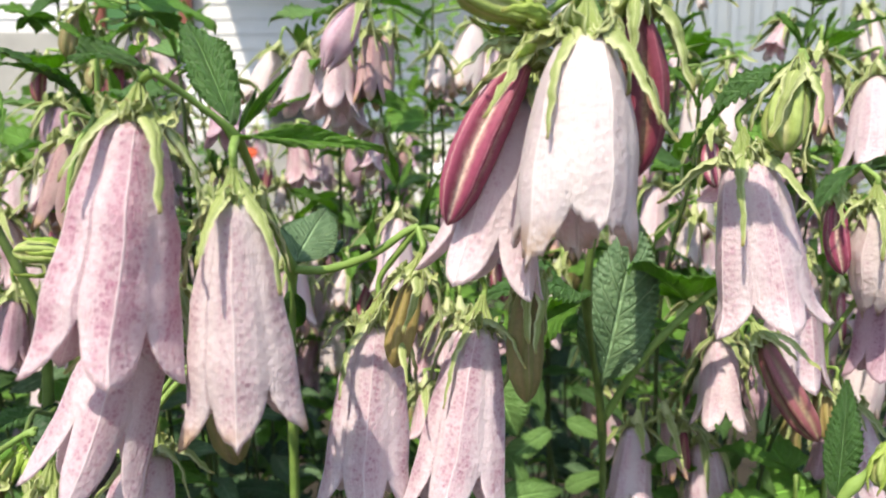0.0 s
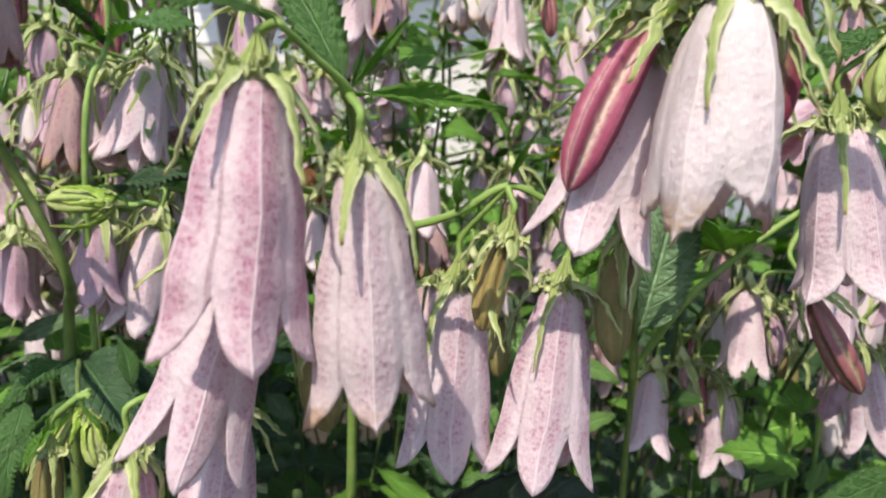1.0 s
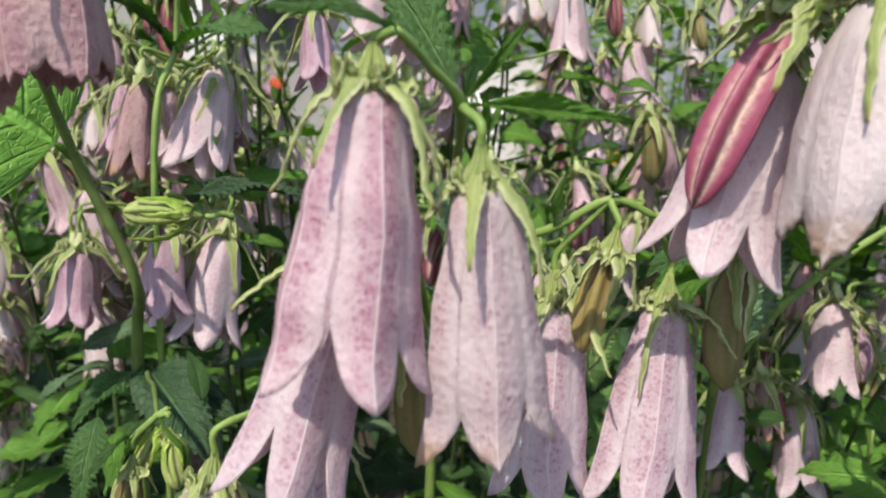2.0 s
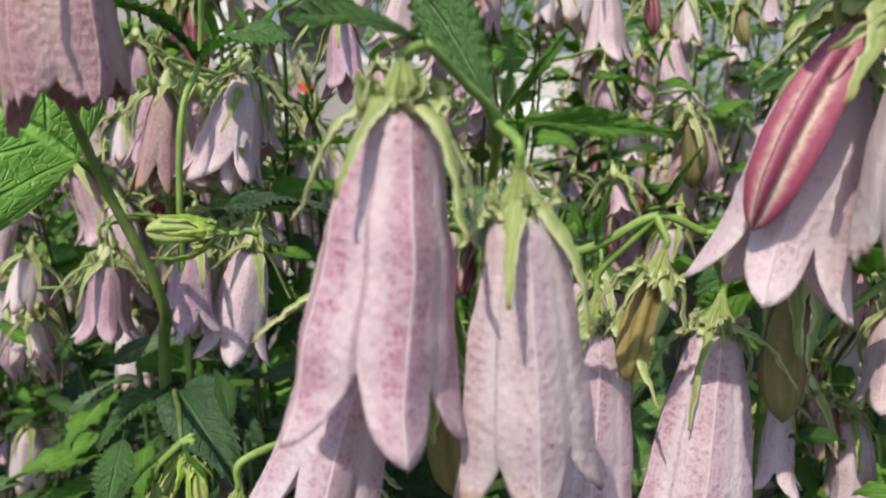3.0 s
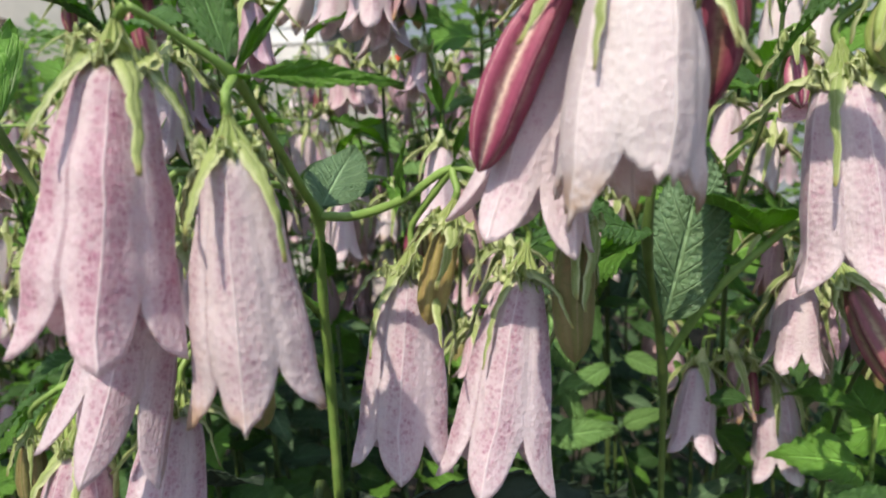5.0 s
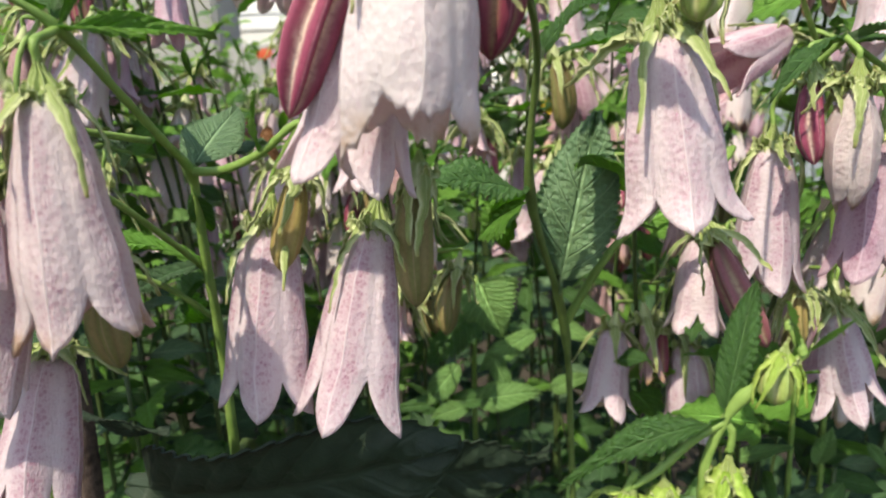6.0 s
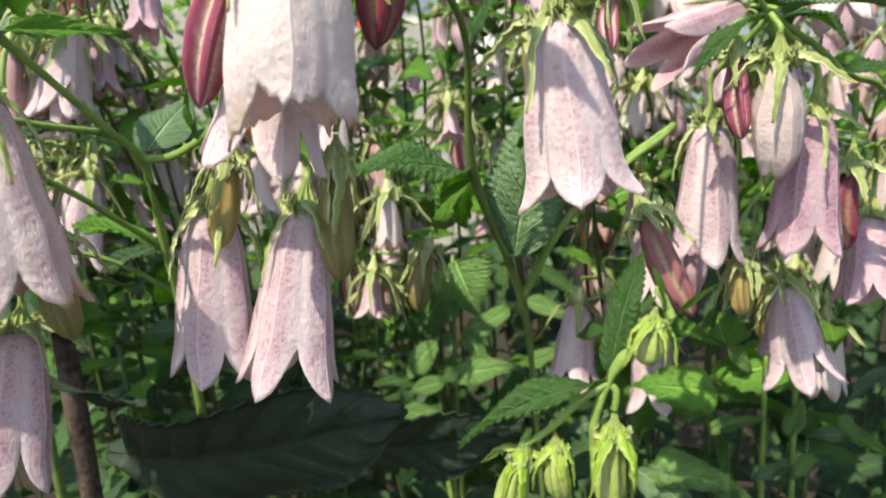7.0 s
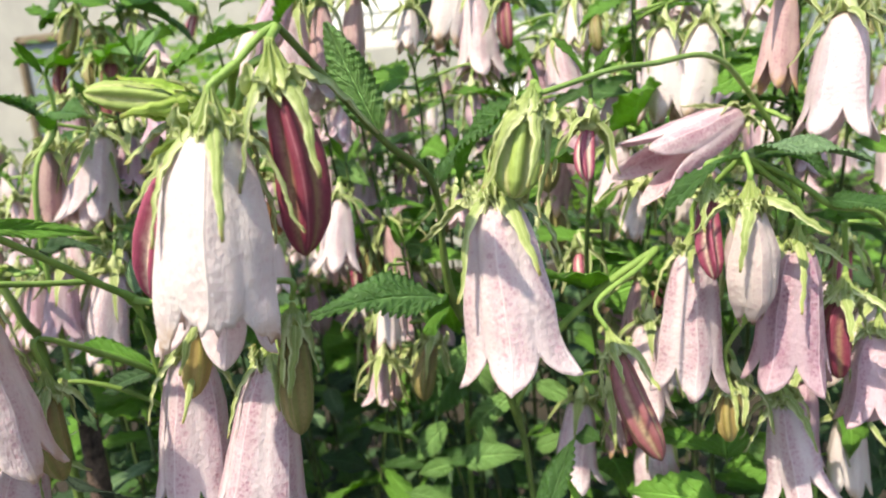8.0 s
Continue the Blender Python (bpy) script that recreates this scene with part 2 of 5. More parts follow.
CALYX = sepal_material("calyx_green", (0.34, 0.45, 0.140), (0.70, 0.76, 0.44))


# ---- mesh making ----
def link_part(name, mesh, parent, world_matrix, label=""):
    """Links a mesh as one object under a thing or a part, at its place in the world."""
    ob = new(name, mesh)
    ob.parent = parent
    up = Matrix.Identity(4)
    chain, p = [], parent
    while p is not None:
        chain.append(p)
        p = p.parent
    for p in reversed(chain):
        up = up @ p.matrix_basis
    ob.matrix_basis = up.inverted() @ world_matrix
    if label:
        tagged(ob, label)
    return ob


def part(name, bm, material, parent, label=""):
    """Links a bmesh given in world coordinates as one mesh under a thing or a part."""
    me = bpy.data.meshes.new(name)
    bm.to_mesh(me)
    bm.free()
    me.materials.append(material)
    return link_part(name, me, parent, Matrix.Identity(4), label)


def thing(name, at, label, category, group="", kind=""):
    ob = new(name)
    ob.empty_display_size = 0.05
    ob.matrix_basis = Matrix.Translation(at)
    return tagged(ob, label, category, group, kind)


def mesh_of(name, verts, faces, material, uvs=None, smooth=True):
    me = bpy.data.meshes.new(name)
    me.from_pydata(np.asarray(verts, float).tolist(), [], faces)
    if uvs is not None:
        layer = me.uv_layers.new(name="UVMap")
        idx = np.empty(len(me.loops), dtype=np.int32)
        me.loops.foreach_get("vertex_index", idx)
        layer.data.foreach_set("uv", np.asarray(uvs, np.float32)[idx].ravel())
    me.polygons.foreach_set("use_smooth", [smooth] * len(me.polygons))
    me.materials.append(material)
    me.update()
    return me


def shell(name, pts, uv, thick, closed, material):
    """A thin sheet with two faces and a rim from a grid of points (across, along, 3)."""
    nu, nv = pts.shape[:2]
    if closed:
        du = np.roll(pts, -1, 0) - np.roll(pts, 1, 0)
    else:
        du = np.gradient(pts, axis=0)
    dv = np.gradient(pts, axis=1)
    nor = np.cross(du, dv)
    nor /= np.maximum(np.linalg.norm(nor, axis=2, keepdims=True), 1e-12)
    outer, inner = pts + nor * thick / 2, pts - nor * thick / 2
    verts = np.concatenate([outer.reshape(-1, 3), inner.reshape(-1, 3)])
    uvs = np.concatenate([uv.reshape(-1, 2)] * 2)
    n, faces = nu * nv, []
    span = nu if closed else nu - 1
    for i in range(span):
        j = (i + 1) % nu
        for k in range(nv - 1):
            a, b, c, d = i * nv + k, j * nv + k, j * nv + k + 1, i * nv + k + 1
            faces.append((a, b, c, d))
            faces.append((n + d, n + c, n + b, n + a))
        for k, flip in ((0, True), (nv - 1, False)):
            a, b = i * nv + k, j * nv + k
            faces.append((b, a, n + a, n + b) if flip else (a, b, n + b, n + a))
    if not closed:
        for i, flip in ((0, False), (nu - 1, True)):
            for k in range(nv - 1):
                a, b = i * nv + k, i * nv + k + 1
                faces.append((b, n + b, n + a, a) if flip else (a, n + a, n + b, b))
    return mesh_of(name, verts, faces, material, uvs)


BELL = ((0, 0.30), (0.03, 0.48), (0.08, 0.62), (0.20, 0.78), (0.36, 0.90), (0.55, 1.0), (0.72, 1.05), (1.0, 1.12))
CONE = ((0, 0.27), (0.03, 0.43), (0.08, 0.56), (0.20, 0.71), (0.36, 0.86), (0.55, 1.0), (0.70, 1.08), (1.0, 1.18))
SLIM = ((0, 0.24), (0.03, 0.40), (0.10, 0.56), (0.25, 0.72), (0.45, 0.86), (0.65, 0.98), (0.78, 1.04), (1.0, 1.10))
SHUT = ((0, 0.28), (0.03, 0.40), (0.08, 0.50), (0.20, 0.68), (0.38, 0.92), (0.55, 1.0), (0.70, 0.90), (0.82, 0.60), (0.90, 0.36), (1.0, 0.26))
SACK = ((0, 0.28), (0.03, 0.44), (0.08, 0.58), (0.18, 0.74), (0.34, 0.91), (0.52, 1.01), (0.66, 1.05), (0.80, 1.05), (0.9, 1.03), (1.0, 1.0))
BUD = ((0, 0.30), (0.05, 0.48), (0.18, 0.74), (0.40, 0.95), (0.62, 1.0), (0.80, 0.88), (0.91, 0.60), (0.97, 0.32), (1.0, 0.05))


def corolla(L, R, material, shape=BELL, lobe=0.28, flare=0.35, curl=0.0, pent=0.085, wild=0.0006, bend=0.0, seed=0, n=80, m=30, crumple=0.0, point=0.40, torn=()):
    """A five-lobed bell that hangs from the origin down -z. lobe: the share of its length that is cut into lobes; flare: how
    far they spread; curl: how far their ends roll outwards; crumple: torn and folded lobe ends."""
    rnd = np.random.RandomState(seed)
    xs, ys = np.array(shape).T
    per = n // 5
    notch = 1 - lobe * (1 + rnd.uniform(-0.16, 0.16, 5))
    reach = 1 - crumple * rnd.uniform(0.0, 0.3, 5)
    for which, left in torn:
        reach[which] = left
    spread = flare * (1 + rnd.uniform(-0.35, 0.35, 5))
    twist = rnd.uniform(-0.10, 0.10, 5)
    pts, uv = np.zeros((n, m, 3)), np.zeros((n, m, 2))
    off = Vector(rnd.uniform(-50, 50, 3))
    for i in range(n):
        th = 2 * math.pi * i / n
        f = (i / per) % 1.0
        phi = 2 * f - 1
        p = int(i // per) % 5
        cut = notch[p] if phi < 0 else notch[(p + 1) % 5]
        end = cut + (reach[p] - cut) * (1 - point * abs(phi) - (1 - point) * abs(phi) ** 2.8)
        if crumple:
            end -= crumple * 0.10 * abs(math.sin(9 * phi + p)) * (1 - abs(phi))
        for k in range(m):
            q = (k / (m - 1)) ** 0.92
            s = q * end
            r = R * np.interp(s, xs, ys)
            r *= 1 + pent * (1 - 1.6 * abs(phi)) * min(1, s * 4) + 0.030 * math.exp(-(phi / 0.09) ** 2) * min(1, s * 5) - 0.012 * math.exp(-((abs(phi) - 0.42) / 0.10) ** 2) * min(1, s * 5)
            w = max(0.0, s - cut * 0.93)
            r += R * spread[p] * (w / 0.3) ** 1.5 + R * 0.10 * flare * max(0, s - 0.5)
            z = -L * s
            if curl and w > 0:
                a = (w / 0.3) ** 2
                r += R * curl * a * 0.7
                z += L * curl * a * 0.14
            if w > 0:
                r -= R * 0.10 * (abs(phi) ** 2) * min(1, w / 0.1) * (1 - flare)
            a = th + twist[p] * w / 0.3
            x, y = r * math.cos(a), r * math.sin(a)
            fine = noise.noise(Vector((x, y, z * 0.4)) * 420 + off)
            r += 0.00018 * fine * min(1, s * 4)
            x, y = r * math.cos(a), r * math.sin(a)
            g = noise.noise_vector(Vector((x, y, z)) * 95 + off) * wild * min(1, s * 3) * (1 + 4 * crumple * max(0, s - 0.6))
            x += bend * L * s * s
            pts[i, k] = (x + g.x, y + g.y, z + g.z)
            uv[i, k] = (5 * i / n, s)
    uv[:, :, 0] += 0.0
    return shell("flower", pts, uv, 0.00042, True, material)


def closed_bud(L, R, material, star=0.16, twist=0.25, bend=0.06, seed=0, n=60, m=26):
    """A folded bud, star-shaped in section, pointed at its end, hanging down -z."""
    rnd = np.random.RandomState(seed)
    xs, ys = np.array(BUD).T
    verts, uvs, faces = [], [], []
    for k in range(m):
        s = k / (m - 1)
        for i in range(n):
            th = 2 * math.pi * i / n
            c = math.cos(5 * th)
            fold = (abs(c) ** 0.8) * (1 if c > 0 else -1)
            r = R * np.interp(s, xs, ys) * (1 + star * fold * min(1, s * 5))
            a = th + twist * s
            verts.append((r * math.cos(a) + bend * L * math.sin(math.pi * s), r * math.sin(a), -L * s))
            uvs.append((5 * (i / n) + 0.5, s))
    for k in range(m - 1):
        for i in range(n):
            j = (i + 1) % n
            faces.append((k * n + j, k * n + i, (k + 1) * n + i, (k + 1) * n + j))
    faces.append(tuple(range(n)))
    faces.append(tuple(reversed(range((m - 1) * n, m * n))))
    uvs = np.array(uvs)
    return mesh_of("bud", verts, faces, material, uvs)


def sepal_mesh(L, W, out, down, seed, material, twist=0.0, m=20, start=(0.0022, 0.0024), thick=0.0004, across=9, ruffle=0.17):
    """A narrow grooved sepal with rolled, ruffled margins; it leaves the calyx at angle out below the level and bends to the angle down."""
    rnd = np.random.RandomState(seed)
    pts, uv = np.zeros((across, m, 3)), np.zeros((across, m, 2))
    r, z = start
    lean, beat = rnd.uniform(-0.14, 0.14), rnd.uniform(5.5, 8.5)
    for k in range(m):
        s = k / (m - 1)
        q = min(1.0, s * 1.35)
        a = radians(out + (down - out) * q * q * (3 - 2 * q)) + 0.22 * math.sin(5 * s + seed) * s
        if k:
            r += math.cos(a) * L / (m - 1)
            z -= math.sin(a) * L / (m - 1)
        w = 0.5 * W * (0.62 + 0.40 * math.sin(min(1, s * 2.2) * math.pi)) * (1 - s ** 2.4) + 0.00022
        tw = twist * s + 0.35 * math.sin(seed + 4 * s) * s
        for i in range(across):
            c = 2 * i / (across - 1) - 1
            wave = math.sin(2 * math.pi * beat * s + seed + (1.9 if c > 0 else 0.0))
            lift = -0.95 * w * c * c - 0.34 * w * math.exp(-(c / 0.24) ** 2) + ruffle * w * c * c * wave
            side = w * c * (1 + 0.10 * wave)
            x = r + math.sin(a) * (lift + side * math.sin(tw))
            zz = z + math.cos(a) * (lift + side * math.sin(tw))
            j = noise.noise_vector(Vector((x, side, zz)) * 420 + Vector((seed, 0, 0))) * 0.0006 * min(1, 3 * s)
            pts[i, k] = (x + j.x, side * math.cos(tw) + lean * L * s * s + j.y, zz + j.z)
            uv[i, k] = (i / (across - 1), s)
    return shell("sepal", pts, uv, thick, False, material)


def lathe(profile, n=14, ribs=0.0, count=5):
    verts, faces = [], []
    for r, z in profile:
        for i in range(n):
            a = 2 * math.pi * i / n
            verts.append((r * (1 + ribs * math.cos(count * a)) * math.cos(a), r * (1 + ribs * math.cos(count * a)) * math.sin(a), z))
    for k in range(len(profile) - 1):
        for i in range(n):
            j = (i + 1) % n
            faces.append((k * n + j, k * n + i, (k + 1) * n + i, (k + 1) * n + j))
    faces.append(tuple(range(n)))
    faces.append(tuple(reversed(range((len(profile) - 1) * n, len(profile) * n))))
    return verts, faces


def joined(pieces, name, material):
    """One mesh out of several meshes, each with its matrix."""
    verts, faces, uvs, base = [], [], [], 0
    for me, m in pieces:
        co = np.empty(len(me.vertices) * 3)
        me.vertices.foreach_get("co", co)
        co = np.c_[co.reshape(-1, 3), np.ones(len(me.vertices))] @ np.array(m).T
        verts.append(co[:, :3])
        faces += [tuple(base + i for i in p.vertices) for p in me.polygons]
        per = np.zeros((len(me.vertices), 2))
        if me.uv_layers:
            data = np.empty(len(me.loops) * 2, np.float32)
            me.uv_layers[0].data.foreach_get("uv", data)
            idx = np.empty(len(me.loops), np.int32)
            me.loops.foreach_get("vertex_index", idx)
            per[idx] = data.reshape(-1, 2)
        uvs.append(per)
        base += len(me.vertices)
    return mesh_of(name, np.concatenate(verts), faces, material, np.concatenate(uvs))


def calyx_mesh(seed, material, size=1.0, fine=True, flaps=(-1, 0, 1)):
    """The ribbed green cup and the crinkled flaps between the sepals, most of them folded back over the cup."""
    prof = [(0.0007, 0.0076), (0.0009, 0.0062), (0.0014, 0.0047), (0.0021, 0.0031), (0.0029, 0.0016), (0.0034, 0.0002), (0.0033, -0.0014), (0.0023, -0.0026)]
    v, f = lathe([(r * size, z * size) for r, z in (prof if fine else prof[::2] + prof[-1:])], 60 if fine else 10, 0.24 if fine else 0.0, 10)
    rnd = random.Random(seed)
    if fine:
        v = [tuple(Vector(p) + noise.noise_vector(Vector(p) * 700 + Vector((seed, 3, 0))) * 0.00035) for p in v]
    ridge = [(0.5 + 0.5 * math.cos(10 * math.atan2(p[1], p[0])) ** 2 * 0.8, 0.2) for p in v]
    pieces = [(mesh_of("cup", v, f, material, ridge), Matrix.Identity(4))]
    m, across = (11, 9) if fine else (4, 3)
    for i in range(5):
        for side in flaps if fine else (0,):
            up = side == 0 or rnd.random() < 0.5
            out, down = (rnd.uniform(15, 45), rnd.uniform(-100, -45)) if up else (rnd.uniform(-20, 20), rnd.uniform(60, 120))
            flap = sepal_mesh(rnd.uniform(0.0040, 0.0060) * size, rnd.uniform(0.0042, 0.0062) * size, out, down, seed + i * 3 + side + 1, material, side * 0.9, m, (0.0028, 0.0004 + 0.0006 * side), 0.0003, across, 0.55)
            pieces.append((flap, Matrix.Rotation(2 * math.pi * (i + 0.5 + side * 0.16) / 5, 4, "Z")))
    return joined(pieces, "calyx", material)


def smooth_line(points, per=8):
    p = [Vector(q) for q in points]
    p = [p[0] * 2 - p[1]] + p + [p[-1] * 2 - p[-2]]
    out = []
    for i in range(1, len(p) - 2):
        a, b, c, d = p[i - 1:i + 3]
        for k in range(per):
            t = k / per
            out.append(0.5 * ((2 * b) + (c - a) * t + (2 * a - 5 * b + 4 * c - d) * t * t + (3 * b - a - 3 * c + d) * t ** 3))
    out.append(p[-2])
    return out


def tube_mesh(name, points, r0, r1, material, sides=9, per=8, knots=()):
    """A tapering round stem through the points, a little swollen and uneven."""
    line = smooth_line(points, per)
    verts, faces = [], []
    ref = Vector((0.31, 0.93, 0.2))
    for k, p in enumerate(line):
        d = (line[min(k + 1, len(line) - 1)] - line[max(k - 1, 0)]).normalized()
        a = d.cross(ref).normalized()
        b = d.cross(a)
        t = k / (len(line) - 1)
        r = r0 + (r1 - r0) * t
        r *= 1 + 0.07 * math.sin(k * 2.1 + points[0][0] * 300)
        for q in knots:
            r *= 1 + 0.6 * math.exp(-((t - q) * len(line) / 2.0) ** 2)
        for i in range(sides):
            w = 2 * math.pi * i / sides
            verts.append(p + (a * math.cos(w) + b * math.sin(w)) * r * (1 + 0.08 * math.cos(w * 3)))
    for k in range(len(line) - 1):
        for i in range(sides):
            j = (i + 1) % sides
            faces.append((k * sides + i, k * sides + j, (k + 1) * sides + j, (k + 1) * sides + i))
    faces.append(tuple(reversed(range(sides))))
    faces.append(tuple(range((len(line) - 1) * sides, len(line) * sides)))
    return mesh_of(name, [tuple(v) for v in verts], faces, material)


def leaf_mesh(width, teeth, fold, arch, tip_bend, seed, material, shape="ovate", nick=1.0, fine=True):
    """A saw-toothed leaf of length 1 along +y, its blade facing +z, quilted between the side veins; the first tenth is the stalk."""
    rnd = np.random.RandomState(seed)
    per = 5 if fine else 2
    along, across = teeth * per + 7, 15 if fine else 5
    pts, uv = np.zeros((across, along, 3)), np.zeros((across, along, 2))
    wave = rnd.uniform(0, 6)
    bite = rnd.uniform(0.08, 0.19, (2, teeth + 2))
    for k in range(along):
        t = 0.09 * k / 5 if k < 5 else 0.09 + 0.91 * (k - 5) / (along - 6)
        q = min(1.0, max(0.0, (t - 0.09) / 0.91))
        if shape == "ovate":
            w = (q ** 0.55) * (1 - q) ** 0.95 * 1.75
        elif shape == "heart":
            w = min(1.0, (q * 7) ** 0.5) * (1 - q) ** 0.8 * 1.08
        else:
            w = (q ** 0.8) * (1 - q) ** 0.9 * 2.05
        w = width * 0.5 * w + 0.008
        place = q * teeth
        saw = place % 1.0
        for i in range(across):
            s = 2 * i / (across - 1) - 1
            cut = bite[0 if s < 0 else 1][int(place)] * (1 - saw) * min(1, q * 6) * abs(s) ** 3 * nick
            ws = w * (1 - 1.25 * cut)
            lat = (t * 8.0 - abs(s) * 1.9) % 1.0
            puff = 0.032 * abs(math.sin(math.pi * lat)) ** 0.7 * math.sin(math.pi * min(1, abs(s) * 1.15)) * min(1, q * 5)
            z = fold * abs(s) * w + arch * math.sin(math.pi * t) - tip_bend * t * t + puff
            z += 0.045 * math.sin(wave + 9 * t + 1.5 * s) * abs(s) + 0.018 * nick * math.sin(2 * math.pi * place + i) * s * s * min(1, q * 6)
            sweep = 0.05 * abs(s) * math.sin(math.pi * q) * width + 0.25 * saw * abs(s) ** 3 / teeth * min(1, q * 6)
            pts[i, k] = (s * ws, t + sweep - 0.25 * tip_bend * t * t, z)
            uv[i, k] = (i / (across - 1), t)
    return shell("leaf", pts[::-1], uv[::-1], 0.007, False, material)


# ---- the plants' kit ----
LEAF_KINDS = {
    "green": ((0.50, 17, 0.25, 0.03, 0.18, 1, LEAF), (0.44, 15, 0.35, 0.05, 0.28, 2, LEAF), (0.56, 18, 0.15, 0.02, 0.10, 3, LEAF)),
    "young": ((0.34, 9, 0.45, 0.04, 0.10, 4, LEAF_LIGHT, "lance"), (0.46, 10, 0.30, 0.03, 0.22, 5, LEAF_LIGHT), (0.80, 11, 0.12, 0.03, 0.12, 12, LEAF_LIGHT, "heart")),
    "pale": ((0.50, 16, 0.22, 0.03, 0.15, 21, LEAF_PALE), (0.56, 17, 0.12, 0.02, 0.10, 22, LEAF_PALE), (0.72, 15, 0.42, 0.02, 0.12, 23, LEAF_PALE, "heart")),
    "grey": ((0.54, 24, 0.10, 0.02, 0.08, 24, LEAF_GREY, "ovate", 0.5), (0.48, 21, 0.24, 0.03, 0.18, 25, LEAF_GREY, "ovate", 0.7)),
    "dry": ((0.42, 7, 0.7, 0.08, 0.35, 13, DRY_LEAF),),
    "narrow": ((0.24, 9, 0.55, 0.03, 0.12, 6, LEAF, "lance"), (0.28, 8, 0.40, 0.06, 0.25, 7, LEAF, "lance")),
    "darkened": ((0.60, 17, 0.12, 0.04, 0.16, 8, LEAF_DARK), (0.52, 15, 0.22, 0.02, 0.25, 9, LEAF_DARK)),
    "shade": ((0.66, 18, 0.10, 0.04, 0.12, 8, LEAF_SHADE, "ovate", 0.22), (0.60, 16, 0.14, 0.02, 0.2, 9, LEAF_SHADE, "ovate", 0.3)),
    "heart": ((0.74, 15, 0.22, 0.02, 0.14, 10, LEAF, "heart"), (0.80, 11, 0.15, 0.03, 0.2, 11, LEAF, "heart")),
}
LEAVES = {kind: [leaf_mesh(*row) for row in rows] for kind, rows in LEAF_KINDS.items()}
FAR_LEAVES = {kind: [leaf_mesh(row[0], max(6, row[1] // 2), *row[2:], fine=False) for row in rows] for kind, rows in LEAF_KINDS.items()}
CALYCES = [calyx_mesh(i * 7, CALYX) for i in range(4)]
BUD_CUPS = [calyx_mesh(i * 5 + 2, CALYX, flaps=(0,)) for i in range(2)]
SEPAL_FORMS = ((0.023, 0.0034, 22, 70, 0.4), (0.025, 0.0030, 34, 84, 0.6), (0.021, 0.0036, 8, 52, -0.9), (0.025, 0.0028, 30, 92, 1.0), (0.026, 0.0030, 26, 66, -0.5), (0.020, 0.0034, 4, 46, 0.9), (0.024, 0.0030, 14, 60, 0.3))
SEPALS = [sepal_mesh(L, W, out, down, i + 1, SEPAL, twist, start=(0.0028, 0.0018)) for i, (L, W, out, down, twist) in enumerate(SEPAL_FORMS)]
BUD_FORMS = ((0.021, 0.0030, 30, 84, 0.4), (0.023, 0.0032, 34, 78, 0.7), (0.018, 0.0030, 18, 82, -0.5), (0.020, 0.0030, 10, 62, 0.5))
BUD_SEPALS = [sepal_mesh(L, W, out, down, i + 11, SEPAL, twist) for i, (L, W, out, down, twist) in enumerate(BUD_FORMS)]
HUG_SEPALS = [sepal_mesh(L, W, out, down, i + 31, SEPAL, twist, ruffle=0.15) for i, (L, W, out, down, twist) in enumerate(((0.021, 0.0032, 50, 94, 0.1), (0.019, 0.0034, 56, 96, -0.2), (0.017, 0.0030, 40, 88, 0.3)))]
YOUNG_SEPALS = [sepal_mesh(0.017, 0.0034, 44, 94, 15, SEPAL_YOUNG, 0.5), sepal_mesh(0.019, 0.0030, 30, 82, 16, SEPAL_YOUNG, 0.9), sepal_mesh(0.015, 0.0036, 55, 88, 17, SEPAL_YOUNG, -0.6), sepal_mesh(0.014, 0.0030, 5, 60, 18, SEPAL_YOUNG, 0.6)]


def full_calyx(seed, forms):
    """A cup and its sepals in one light mesh, for the flowers further off."""
    rnd = random.Random(seed)
    pieces = [(calyx_mesh(seed * 5 + 1, CALYX, 1.0, False), Matrix.Identity(4))]
    for i in range(5):
        L, W, out, down, twist = rnd.choice(forms)
        leafy = sepal_mesh(L, W * 1.1, out, down, seed + i, SEPAL, twist, 8, (0.0028, 0.0018), 0.0004, 3)
        pieces.append((leafy, Matrix.Rotation(2 * math.pi * (i + rnd.uniform(-0.15, 0.15)) / 5, 4, "Z")))
    return joined(pieces, "calyx", SEPAL)


FAR_CALYCES = [full_calyx(s, SEPAL_FORMS) for s in range(6)]
FAR_BUD_CALYCES = [full_calyx(s + 20, BUD_FORMS) for s in range(4)]
UNIT = 0.045
FAR_BELLS = [corolla(UNIT, R, mat, shape, lobe, flare, curl, seed=40 + i, n=40, m=14) for i, (R, mat, shape, lobe, flare, curl) in enumerate([
    (0.0092, PALE_PINK, BELL, 0.27, 0.26, 0.1), (0.0090, PINK, SLIM, 0.30, 0.50, 0.3), (0.0093, BLUSH, BELL, 0.25, 0.32, 0.3),
    (0.0090, PALE, SACK, 0.24, 0.15, 0.0), (0.0090, MAUVE, BELL, 0.28, 0.35, 0.1), (0.0075, WITHER, SLIM, 0.3, 0.05, 0.0), (0.0088, MAUVE, SHUT, 0.25, 0.0, 0.0)])]
FAR_BUDS = [closed_bud(UNIT, 0.0072, MAROON, seed=1, n=30, m=14), closed_bud(UNIT, 0.0066, DUSKY, seed=2, n=30, m=14), closed_bud(UNIT, 0.0075, OLIVE, seed=3, n=30, m=14)]


def hang(top, tip, spin=0.0):
    """The pose of a flower whose base is at top and that points to tip."""
    up = (Vector(top) - Vector(tip)).normalized()
    return Matrix.Translation(top) @ up.to_track_quat("Z", "Y").to_matrix().to_4x4() @ Matrix.Rotation(radians(spin), 4, "Z"), up


